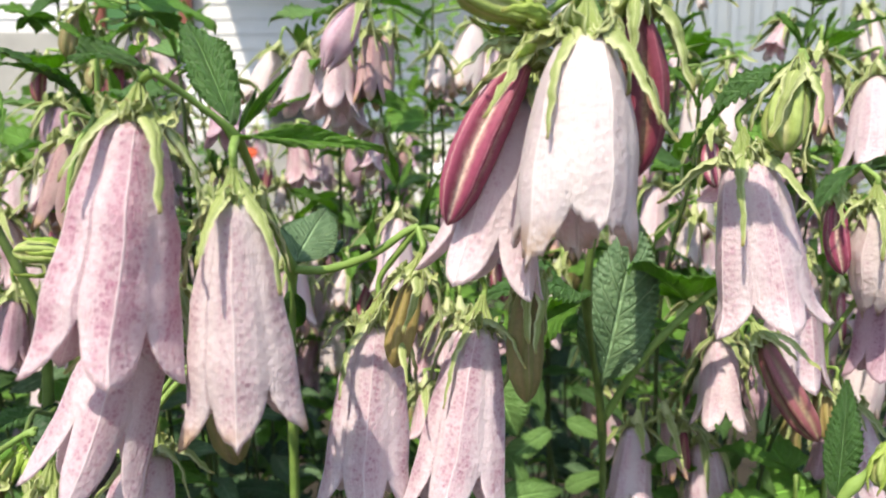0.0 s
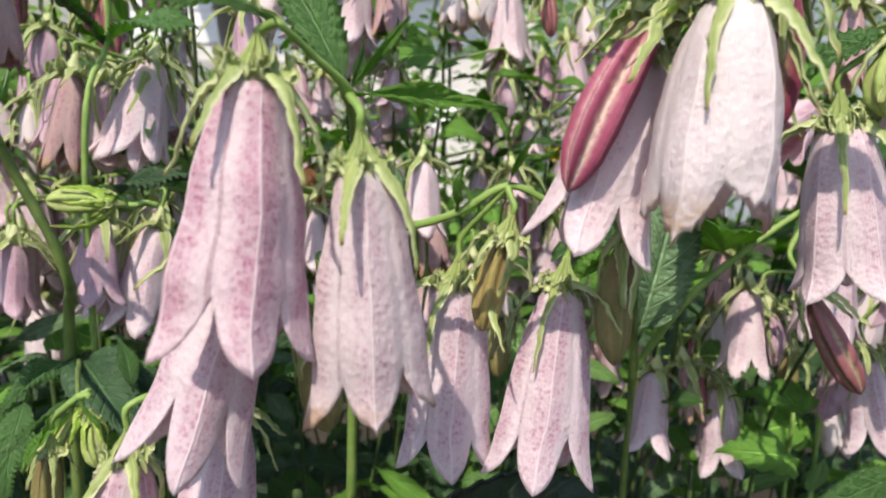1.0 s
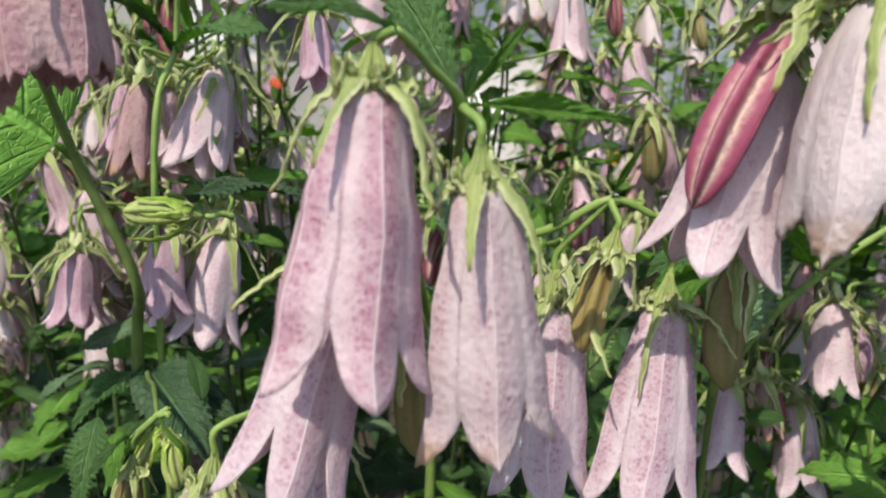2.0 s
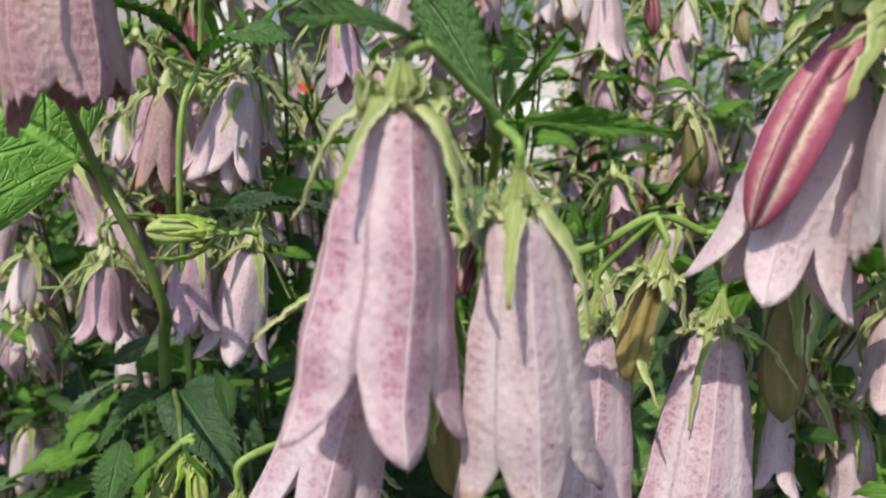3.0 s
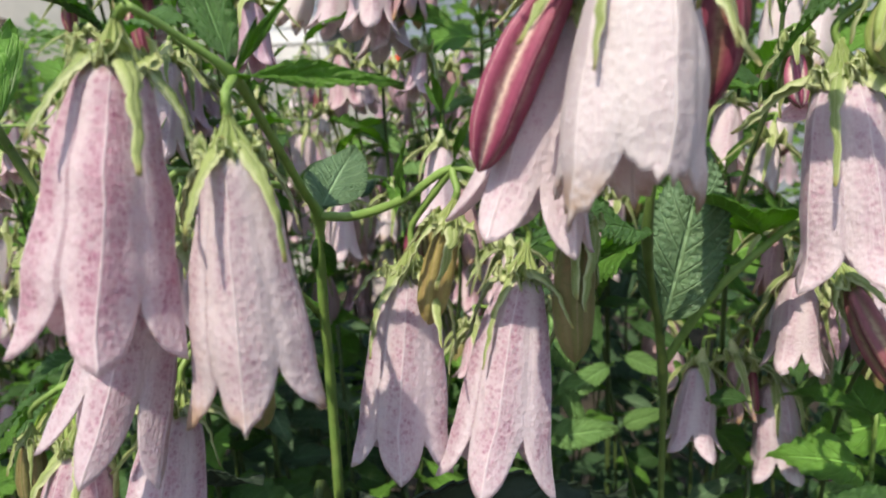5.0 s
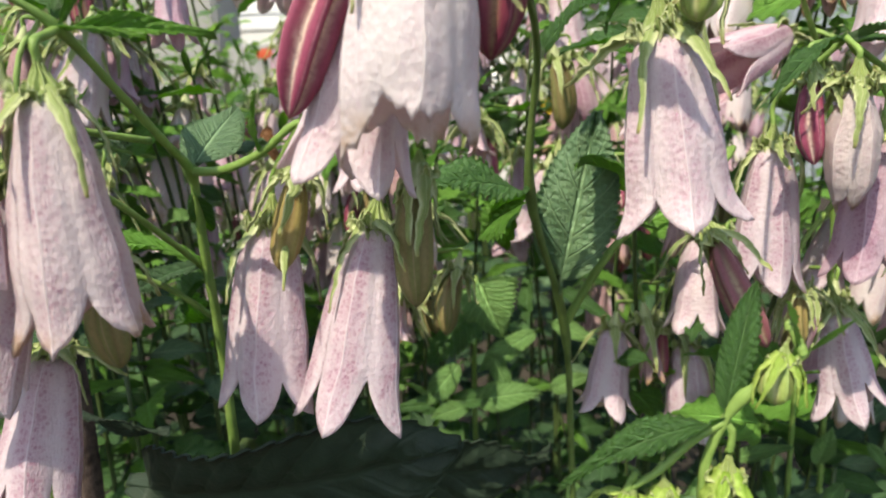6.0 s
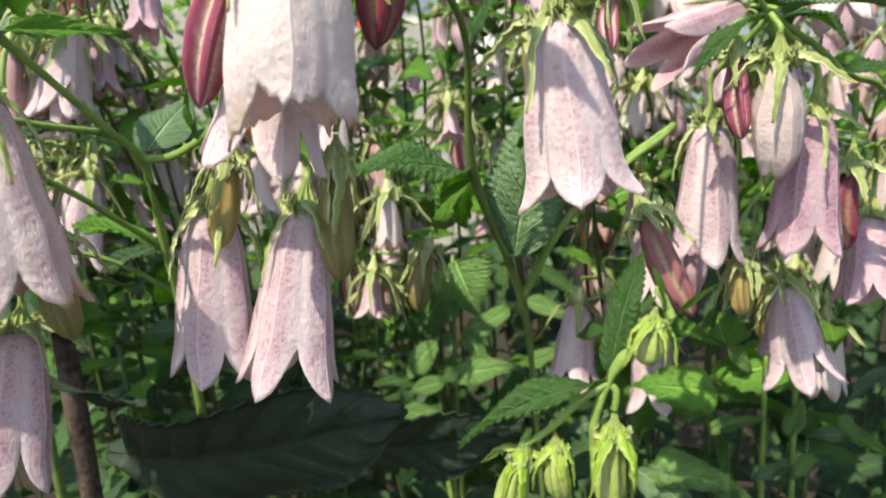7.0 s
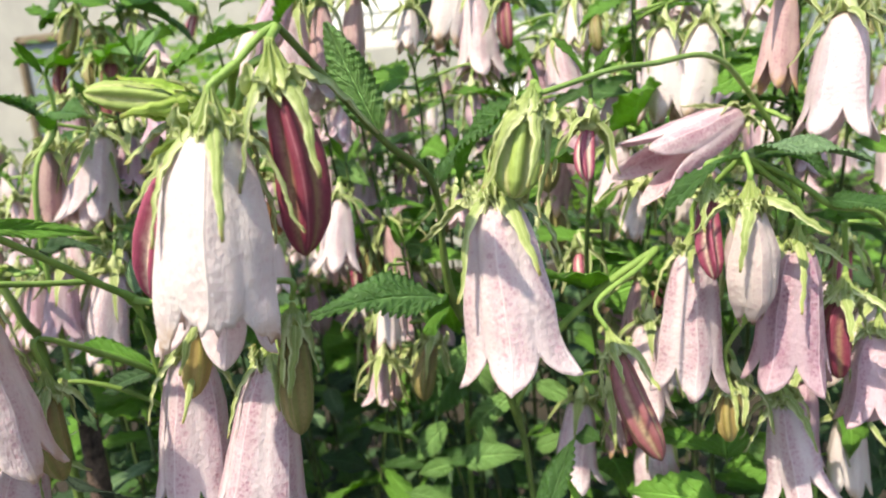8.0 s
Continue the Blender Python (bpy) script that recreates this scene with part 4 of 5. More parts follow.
stem(P6, [N6, (0.0835, 0.1408, 0.5335), (0.0832, 0.1405, 0.5295)], 0.0008, 0.0007, STEM, "branch")
for top, tip, node, R, size, seed in (((0.0830, 0.1405, 0.5240), (0.0822, 0.1395, 0.5070), (0.0832, 0.1405, 0.5295), 0.0034, 0.90, 61), ((0.0640, 0.1395, 0.5190), (0.0600, 0.1380, 0.5030), (0.0640, 0.1395, 0.5215), 0.0032, 0.85, 62),
                                      ((0.0712, 0.1400, 0.5210), (0.0722, 0.1395, 0.5090), (0.0700, 0.1400, 0.5255), 0.0026, 0.65, 63), ((0.0900, 0.1360, 0.5500), (0.0885, 0.1345, 0.5420), (0.0935, 0.136, 0.5510), 0.0028, 0.60, 64)):
    bud(P6, top, tip, node, R, GREEN_BUD, 0, seed, size, sepals=YOUNG_SEPALS, label="fresh green bud wrapped in pale sepals")
leaf(P6, N6, (0.0480, 0.1340, 0.5295), "green", 0.62, -15, 1, normal=(0.0, -0.25, 0.95))
leaf(P6, N6, (0.0884, 0.1480, 0.5630), "green", 0.75, 40, 0, normal=(-0.85, -0.4, 0.1))
leaf(P6, (0.0935, 0.1360, 0.5510), (0.1010, 0.1340, 0.5585), "young", 0.45, 30, 0)
leaf(P6, (0.0920, 0.1365, 0.5500), (0.0905, 0.1350, 0.5615), "young", 0.45, 60, 0)
leaf(P6, (0.0860, 0.1395, 0.5430), (0.0985, 0.1400, 0.5470), "young", 0.40, 0, 0)

P7 = plant_at(-0.150, 0.260, "bellflower with a large bright leaf and spent bell")
N7 = (-0.1495, 0.2270, 0.5980)
stem(P7, [(-0.150, 0.260, 0), (-0.150, 0.258, 0.35), (-0.1447, 0.250, 0.5240), (-0.1377, 0.236, 0.5581), N7, (-0.146, 0.200, 0.632), (-0.130, 0.172, 0.658)], 0.0024, 0.0011, STEM_OLIVE)
leaf(P7, N7, (-0.1980, 0.195, 0.6420), "young", 1.35, 0, 2, normal=(0.15, -0.80, 0.55), label="large bright green toothed leaf")
bell(P7, (-0.1180, 0.1550, 0.6480), (-0.1155, 0.1520, 0.6065), (-0.130, 0.172, 0.658), 0.0092, WITHER, 0, 71, 1.0, 10, lobe=0.3, flare=0.0, shape=SACK, crumple=0.7, label="spent brown-pink bell with torn lobes")

# the low node of this plant: broad leaves, two coloured dark for shade, and a spray of small buds
leaf(P7, (-0.1429, 0.2522, 0.5240), (-0.1070, 0.2250, 0.5240), "darkened", 1.0, 0, 1, normal=(0.0, -0.5, 0.85))
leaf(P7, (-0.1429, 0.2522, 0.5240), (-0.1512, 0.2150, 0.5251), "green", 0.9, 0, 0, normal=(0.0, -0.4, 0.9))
leaf(P7, (-0.1429, 0.2522, 0.5240), (-0.1090, 0.2050, 0.5198), "darkened", 0.9, 0, 0, normal=(0.1, -0.6, 0.8))
leaf(P7, (-0.1416, 0.2150, 0.5253), (-0.1454, 0.2000, 0.4983), "green", 1.1, 0, 2, normal=(-0.3, -0.8, 0.3))
leaf(P7, (-0.1150, 0.2250, 0.5221), (-0.1209, 0.2350, 0.5395), "green", 1.0, 0, 1, normal=(0.5, -0.7, 0.4))
stem(P7, [(-0.1429, 0.2522, 0.5240), (-0.1330, 0.230, 0.528), (-0.1200, 0.200, 0.538), (-0.1128, 0.183, 0.5370)], 0.0009, 0.0006, STEM_OLIVE, "branch")
bud(P7, (-0.1128, 0.1820, 0.5330), (-0.1180, 0.1770, 0.5210), (-0.1128, 0.183, 0.5370), 0.0022, GREEN_BUD, 0, 72, 0.6, sepals=YOUNG_SEPALS, label="fresh green bud wrapped in pale sepals")
bud(P7, (-0.1085, 0.1800, 0.5320), (-0.1060, 0.1760, 0.5210), (-0.1128, 0.183, 0.5370), 0.0022, GREEN_BUD, 0, 73, 0.55, sepals=YOUNG_SEPALS, label="fresh green bud wrapped in pale sepals")
bud(P7, (-0.1165, 0.1750, 0.5265), (-0.1180, 0.1740, 0.5080), (-0.1128, 0.183, 0.5370), 0.0034, OLIVE, 0, 74, 0.6)
leaf(P7, (-0.1128, 0.183, 0.5370), (-0.1264, 0.1720, 0.5281), "narrow", 0.8, 0, 0)
leaf(P7, (-0.1128, 0.183, 0.5370), (-0.1198, 0.1650, 0.5264), "young", 0.5, 20, 0)
leaf(P7, (-0.1128, 0.183, 0.5370), (-0.1045, 0.1750, 0.5321), "young", 0.5, 20, 0)

P8 = plant_at(-0.140, 0.270, "bellflower with mauve bells beside the wall")
N8 = (-0.1330, 0.2680, 0.6330)
stem(P8, [(-0.140, 0.270, 0), (-0.142, 0.268, 0.35), (-0.1366, 0.252, 0.5848), N8, (-0.130, 0.265, 0.655)], 0.0014, 0.0009, STEM)
for a in range(4):
    leaf(P8, (-0.130, 0.265, 0.654), (-0.130 + 0.014 * math.cos(1.6 * a), 0.265 + 0.014 * math.sin(1.6 * a), 0.668), "young", 0.8, 0, 0)
leaf(P8, N8, (-0.1494, 0.240, 0.6549), "narrow", 1.15, 0, 0)
leaf(P8, N8, (-0.1480, 0.245, 0.6560), "green", 0.8, 0, 1)
leaf(P8, N8, (-0.0980, 0.240, 0.6440), "green", 1.0, 0, 0)
leaf(P8, (-0.120, 0.235, 0.585), (-0.0827, 0.218, 0.5966), "darkened", 0.45, 0, 1)
leaf(P8, (-0.105, 0.212, 0.583), (-0.1200, 0.206, 0.5860), "green", 0.8, 0, 1)
bud(P8, (-0.112, 0.207, 0.5840), (-0.1270, 0.204, 0.5850), (-0.100, 0.212, 0.583), 0.0032, GREEN_BUD, 0, 81, 0.9, sepals=YOUNG_SEPALS, label="fresh green bud wrapped in pale sepals")

# ---- low leaves in front ----
P9 = plant_at(-0.030, 0.300, "broad basal leaves of a bellflower, coloured near-black for shade")
stem(P9, [(-0.030, 0.300, 0), (-0.040, 0.300, 0.25), (-0.070, 0.285, 0.440), (-0.066, 0.240, 0.462), (-0.0828, 0.2050, 0.4794)], 0.003, 0.0012, STEM_DARK)
# shade sits in the leaf colour; the blades also tilt away from the sun
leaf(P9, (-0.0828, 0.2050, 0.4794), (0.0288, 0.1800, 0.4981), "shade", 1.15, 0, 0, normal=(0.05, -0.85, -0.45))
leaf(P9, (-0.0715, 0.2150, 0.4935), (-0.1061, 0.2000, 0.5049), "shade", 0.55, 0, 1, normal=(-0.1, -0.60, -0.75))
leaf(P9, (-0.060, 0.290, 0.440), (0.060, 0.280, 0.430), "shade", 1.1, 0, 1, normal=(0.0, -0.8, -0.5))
P10 = thing("leafy_shoot", (0.020, 0.330, 0), "low leafy shoot with bright toothed leaves, some coloured pale for sunlight", "foliage", "leafy shoots under the flowers")
stem(P10, [(0.020, 0.330, 0), (0.022, 0.330, 0.3), (0.012, 0.318, 0.445), (0.008, 0.312, 0.462)], 0.002, 0.001, STEM)
leaf(P10, (0.010, 0.314, 0.458), (0.040, 0.305, 0.470), "green", 1.0, 0, 0, normal=(0, -0.7, 0.7))
leaf(P10, (0.010, 0.314, 0.458), (-0.012, 0.300, 0.464), "green", 1.0, 0, 2, normal=(0, -0.5, 0.8))
leaf(P10, (0.008, 0.314, 0.455), (0.000, 0.300, 0.440), "young", 0.8, 0, 0)
leaf(P10, (0.012, 0.316, 0.452), (0.018, 0.290, 0.440), "green", 1.0, 0, 1, normal=(0, -0.6, 0.8))
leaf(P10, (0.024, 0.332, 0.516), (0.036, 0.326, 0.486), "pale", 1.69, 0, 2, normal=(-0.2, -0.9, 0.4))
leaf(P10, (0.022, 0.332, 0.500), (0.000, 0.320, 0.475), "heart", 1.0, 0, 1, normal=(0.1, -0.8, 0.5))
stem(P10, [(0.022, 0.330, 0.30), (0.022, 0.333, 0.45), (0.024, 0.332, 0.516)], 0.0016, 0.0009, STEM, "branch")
# these pale blades carry the sun patches in their colour
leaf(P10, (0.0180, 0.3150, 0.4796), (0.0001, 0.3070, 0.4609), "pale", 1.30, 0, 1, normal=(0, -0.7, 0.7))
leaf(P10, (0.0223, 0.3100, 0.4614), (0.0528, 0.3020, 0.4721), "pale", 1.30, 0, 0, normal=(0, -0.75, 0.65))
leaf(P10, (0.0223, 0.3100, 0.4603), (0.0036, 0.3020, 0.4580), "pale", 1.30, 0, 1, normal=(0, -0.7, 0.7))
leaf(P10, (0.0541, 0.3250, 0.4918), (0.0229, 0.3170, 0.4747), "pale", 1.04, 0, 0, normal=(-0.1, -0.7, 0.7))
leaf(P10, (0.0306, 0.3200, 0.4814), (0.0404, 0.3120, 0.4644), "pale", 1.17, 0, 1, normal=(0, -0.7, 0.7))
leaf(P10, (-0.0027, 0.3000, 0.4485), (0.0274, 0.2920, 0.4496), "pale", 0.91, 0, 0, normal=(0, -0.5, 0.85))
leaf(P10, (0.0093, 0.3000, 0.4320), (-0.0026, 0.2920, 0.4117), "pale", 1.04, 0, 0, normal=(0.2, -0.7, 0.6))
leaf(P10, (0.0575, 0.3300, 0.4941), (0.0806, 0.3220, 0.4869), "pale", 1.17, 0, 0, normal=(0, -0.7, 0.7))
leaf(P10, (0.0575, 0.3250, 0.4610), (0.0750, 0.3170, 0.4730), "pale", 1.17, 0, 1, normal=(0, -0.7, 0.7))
P11 = thing("leafy_shoot", (0.175, 0.330, 0), "low shoot with leaves coloured pale for broken sunlight", "foliage", "leafy shoots under the flowers")
stem(P11, [(0.175, 0.330, 0), (0.174, 0.330, 0.30), (0.170, 0.325, 0.400), (0.168, 0.322, 0.470)], 0.002, 0.001, STEM)
# dappled sun on this shoot comes from the pale leaf colour
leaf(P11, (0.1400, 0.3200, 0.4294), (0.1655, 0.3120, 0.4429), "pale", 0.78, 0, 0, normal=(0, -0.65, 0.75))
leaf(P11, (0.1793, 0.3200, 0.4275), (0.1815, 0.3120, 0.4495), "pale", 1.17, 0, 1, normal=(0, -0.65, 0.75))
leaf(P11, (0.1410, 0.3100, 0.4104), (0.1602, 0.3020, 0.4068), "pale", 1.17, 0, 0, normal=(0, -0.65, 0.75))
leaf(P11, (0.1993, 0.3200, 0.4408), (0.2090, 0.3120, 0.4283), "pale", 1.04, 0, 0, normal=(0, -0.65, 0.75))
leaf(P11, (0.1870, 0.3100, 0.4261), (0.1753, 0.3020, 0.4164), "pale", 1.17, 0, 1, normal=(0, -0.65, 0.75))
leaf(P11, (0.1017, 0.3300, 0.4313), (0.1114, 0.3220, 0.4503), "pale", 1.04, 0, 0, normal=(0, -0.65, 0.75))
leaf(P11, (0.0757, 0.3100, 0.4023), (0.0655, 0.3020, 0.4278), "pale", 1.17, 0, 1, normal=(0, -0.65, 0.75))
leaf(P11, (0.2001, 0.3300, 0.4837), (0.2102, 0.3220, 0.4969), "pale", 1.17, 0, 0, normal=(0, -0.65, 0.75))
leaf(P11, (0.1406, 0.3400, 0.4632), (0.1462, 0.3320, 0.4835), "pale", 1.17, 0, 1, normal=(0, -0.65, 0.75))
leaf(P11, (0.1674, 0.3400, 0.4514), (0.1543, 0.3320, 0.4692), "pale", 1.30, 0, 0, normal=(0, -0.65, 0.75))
leaf(P3, (0.0475, 0.2300, 0.5660), (0.0250, 0.245, 0.5520), "young", 1.5, 0, 1, normal=(0, -0.8, 0.5))


# ---- the bed behind ----
MESH_OF = {"B": FAR_BELLS[0], "b": FAR_BELLS[2], "M": FAR_BELLS[4], "K": FAR_BELLS[1], "P": FAR_BELLS[3], "W": FAR_BELLS[5], "S": FAR_BELLS[6], "m": FAR_BUDS[0], "d": FAR_BUDS[1], "o": FAR_BUDS[2]}
BY_WALL = (
    ((-0.185, 0.340, 0.646), (-0.185, 0.333, 0.618), "S"),
    ((-0.150, 0.280, 0.624), (-0.154, 0.273, 0.587), "W"),
    ((-0.123, 0.280, 0.625), (-0.134, 0.273, 0.589), "B"),
    ((-0.123, 0.300, 0.627), (-0.121, 0.293, 0.600), "M"),
    ((-0.144, 0.290, 0.622), (-0.145, 0.283, 0.586), "K"),
    ((-0.188, 0.360, 0.644), (-0.190, 0.353, 0.617), "B"),
    ((-0.190, 0.330, 0.614), (-0.187, 0.323, 0.594), "P"),
    ((-0.167, 0.380, 0.668), (-0.169, 0.373, 0.644), "b"),
    ((-0.110, 0.330, 0.599), (-0.113, 0.323, 0.579), "P"),
    ((-0.236, 0.340, 0.594), (-0.229, 0.333, 0.580), "K"),
    ((-0.247, 0.340, 0.584), (-0.239, 0.333, 0.567), "b"),
    ((-0.209, 0.360, 0.598), (-0.206, 0.353, 0.578), "P"),
    ((-0.139, 0.280, 0.564), (-0.142, 0.273, 0.531), "b"),
    ((-0.181, 0.290, 0.559), (-0.181, 0.283, 0.529), "M"),
    ((-0.119, 0.270, 0.569), (-0.126, 0.263, 0.529), "B"),
    ((-0.141, 0.330, 0.569), (-0.139, 0.323, 0.544), "b"),
    ((-0.221, 0.360, 0.616), (-0.215, 0.353, 0.587), "b"),
    ((-0.223, 0.380, 0.614), (-0.216, 0.373, 0.596), "P"),
    ((-0.155, 0.360, 0.688), (-0.155, 0.353, 0.668), "B"),
    ((-0.187, 0.340, 0.646), (-0.189, 0.333, 0.624), "S"),
    ((-0.203, 0.360, 0.670), (-0.203, 0.353, 0.648), "d"),
    ((-0.174, 0.360, 0.662), (-0.173, 0.353, 0.647), "m"),
    ((-0.223, 0.360, 0.537), (-0.223, 0.353, 0.511), "b"),
    ((-0.144, 0.290, 0.564), (-0.145, 0.283, 0.532), "b"),
    ((-0.193, 0.310, 0.556), (-0.190, 0.303, 0.526), "M"),
    ((-0.244, 0.340, 0.522), (-0.238, 0.333, 0.505), "P"),
)
MIDDLE = (
    ((0.028, 0.400, 0.685), (0.029, 0.393, 0.639), "B"),
    ((0.028, 0.400, 0.645), (0.023, 0.393, 0.619), "S"),
    ((0.056, 0.430, 0.650), (0.056, 0.423, 0.620), "M"),
    ((0.068, 0.420, 0.658), (0.074, 0.413, 0.614), "b"),
    ((-0.003, 0.380, 0.679), (-0.005, 0.373, 0.656), "P"),
    ((0.003, 0.420, 0.667), (0.001, 0.413, 0.650), "b"),
    ((-0.032, 0.350, 0.635), (-0.036, 0.343, 0.612), "K"),
    ((0.047, 0.380, 0.678), (0.048, 0.373, 0.653), "d"),
    ((0.056, 0.460, 0.577), (0.051, 0.453, 0.566), "P"),
    ((0.021, 0.450, 0.585), (0.022, 0.443, 0.558), "b"),
    ((0.015, 0.450, 0.616), (0.017, 0.443, 0.600), "b"),
    ((0.024, 0.450, 0.577), (0.021, 0.443, 0.567), "K"),
    ((0.056, 0.460, 0.607), (0.056, 0.453, 0.600), "P"),
    ((0.026, 0.440, 0.620), (0.024, 0.433, 0.602), "b"),
    ((0.084, 0.440, 0.613), (0.082, 0.433, 0.598), "S"),
    ((-0.053, 0.450, 0.612), (-0.055, 0.443, 0.597), "K"),
)
TALL_MIDDLE = (
    ((-0.037, 0.310, 0.686), (-0.051, 0.303, 0.655), "S"),
    ((-0.050, 0.340, 0.680), (-0.053, 0.333, 0.639), "B"),
    ((-0.050, 0.360, 0.672), (-0.049, 0.353, 0.630), "b"),
    ((-0.069, 0.360, 0.676), (-0.075, 0.353, 0.642), "b"),
    ((-0.090, 0.380, 0.680), (-0.101, 0.373, 0.649), "P"),
    ((-0.035, 0.340, 0.680), (-0.035, 0.333, 0.644), "W"),
    ((-0.029, 0.370, 0.687), (-0.033, 0.363, 0.650), "W"),
    ((-0.089, 0.430, 0.642), (-0.086, 0.423, 0.606), "K"),
    ((-0.074, 0.430, 0.635), (-0.073, 0.423, 0.608), "b"),
    ((-0.057, 0.430, 0.633), (-0.052, 0.423, 0.607), "S"),
    ((-0.025, 0.430, 0.631), (-0.028, 0.423, 0.598), "W"),
    ((-0.033, 0.430, 0.628), (-0.034, 0.423, 0.602), "K"),
    ((0.018, 0.400, 0.699), (0.010, 0.393, 0.658), "P"),
    ((-0.097, 0.420, 0.609), (-0.097, 0.413, 0.595), "P"),
    ((-0.070, 0.330, 0.569), (-0.068, 0.323, 0.540), "B"),
    ((-0.048, 0.340, 0.568), (-0.050, 0.333, 0.547), "P"),
)
BACK_ROW = (
    ((0.100, 0.340, 0.630), (0.096, 0.333, 0.601), "S"),
    ((0.136, 0.330, 0.654), (0.128, 0.323, 0.615), "P"),
    ((0.113, 0.400, 0.678), (0.111, 0.393, 0.658), "b"),
    ((0.137, 0.420, 0.689), (0.135, 0.413, 0.663), "B"),
    ((0.079, 0.420, 0.678), (0.079, 0.413, 0.651), "P"),
    ((0.160, 0.300, 0.661), (0.155, 0.293, 0.625), "W"),
    ((0.178, 0.340, 0.606), (0.175, 0.333, 0.588), "M"),
    ((0.163, 0.400, 0.678), (0.166, 0.393, 0.656), "B"),
    ((0.091, 0.380, 0.667), (0.092, 0.373, 0.648), "o"),
    ((0.205, 0.360, 0.654), (0.204, 0.353, 0.644), "o"),
)
LOW_ROW = (
    ((-0.136, 0.260, 0.573), (-0.136, 0.252, 0.542), "M"),
    ((-0.122, 0.280, 0.577), (-0.123, 0.272, 0.550), "b"),
    ((-0.020, 0.300, 0.593), (-0.021, 0.292, 0.560), "B"),
    ((0.0826, 0.290, 0.5045), (0.0780, 0.285, 0.4680), "b"),
    ((0.1113, 0.290, 0.4980), (0.1130, 0.285, 0.4580), "b"),
    ((-0.024, 0.380, 0.524), (-0.023, 0.372, 0.504), "P"),
    ((0.137, 0.250, 0.532), (0.137, 0.242, 0.520), "o"),
    ((0.084, 0.450, 0.674), (0.087, 0.442, 0.648), "b"),
    ((0.119, 0.450, 0.668), (0.115, 0.442, 0.643), "P"),
    ((0.182, 0.360, 0.618), (0.180, 0.352, 0.589), "K"),
    ((-0.286, 0.400, 0.576), (-0.297, 0.392, 0.538), "B"),
    ((0.084, 0.300, 0.567), (0.085, 0.292, 0.553), "m"),
)
BESIDE = (
    ((-0.200, 0.360, 0.642), (-0.197, 0.352, 0.607), "M"),
    ((-0.170, 0.350, 0.634), (-0.173, 0.342, 0.603), "b"),
    ((-0.087, 0.280, 0.648), (-0.084, 0.272, 0.621), "M"),
    ((-0.116, 0.360, 0.614), (-0.116, 0.352, 0.592), "K"),
    ((0.007, 0.275, 0.555), (0.008, 0.267, 0.534), "P"),
    ((0.025, 0.340, 0.588), (0.027, 0.332, 0.571), "K"),
    ((0.092, 0.240, 0.621), (0.091, 0.232, 0.604), "m"),
    ((-0.140, 0.300, 0.571), (-0.139, 0.292, 0.549), "B"),
    ((0.018, 0.300, 0.527), (0.013, 0.292, 0.500), "o"),
    ((0.045, 0.400, 0.614), (0.045, 0.392, 0.590), "B"),
    ((-0.008, 0.300, 0.517), (-0.009, 0.292, 0.496), "K"),
)
EAST = (
    ((0.176, 0.285, 0.650), (0.171, 0.278, 0.608), "B"),
    ((0.238, 0.400, 0.707), (0.240, 0.393, 0.676), "P"),
    ((0.193, 0.400, 0.700), (0.182, 0.393, 0.681), "K"),
    ((0.120, 0.330, 0.654), (0.119, 0.323, 0.614), "P"),
    ((0.190, 0.340, 0.656), (0.183, 0.333, 0.634), "b"),
    ((0.181, 0.300, 0.655), (0.178, 0.293, 0.642), "o"),
    ((0.101, 0.330, 0.607), (0.097, 0.323, 0.578), "B"),
    ((0.108, 0.300, 0.592), (0.103, 0.293, 0.571), "P"),
    ((0.108, 0.290, 0.558), (0.104, 0.283, 0.534), "W"),
    ((0.137, 0.420, 0.679), (0.133, 0.413, 0.660), "b"),
    ((0.151, 0.420, 0.722), (0.152, 0.413, 0.712), "P"),
    ((0.110, 0.270, 0.546), (0.107, 0.263, 0.511), "B"),
    ((0.125, 0.280, 0.535), (0.126, 0.273, 0.512), "S"),
    ((0.167, 0.290, 0.517), (0.163, 0.283, 0.483), "M"),
    ((0.118, 0.330, 0.509), (0.115, 0.323, 0.494), "m"),
    ((0.095, 0.290, 0.508), (0.098, 0.283, 0.483), "W"),
    ((0.102, 0.290, 0.504), (0.101, 0.283, 0.484), "d"),
)

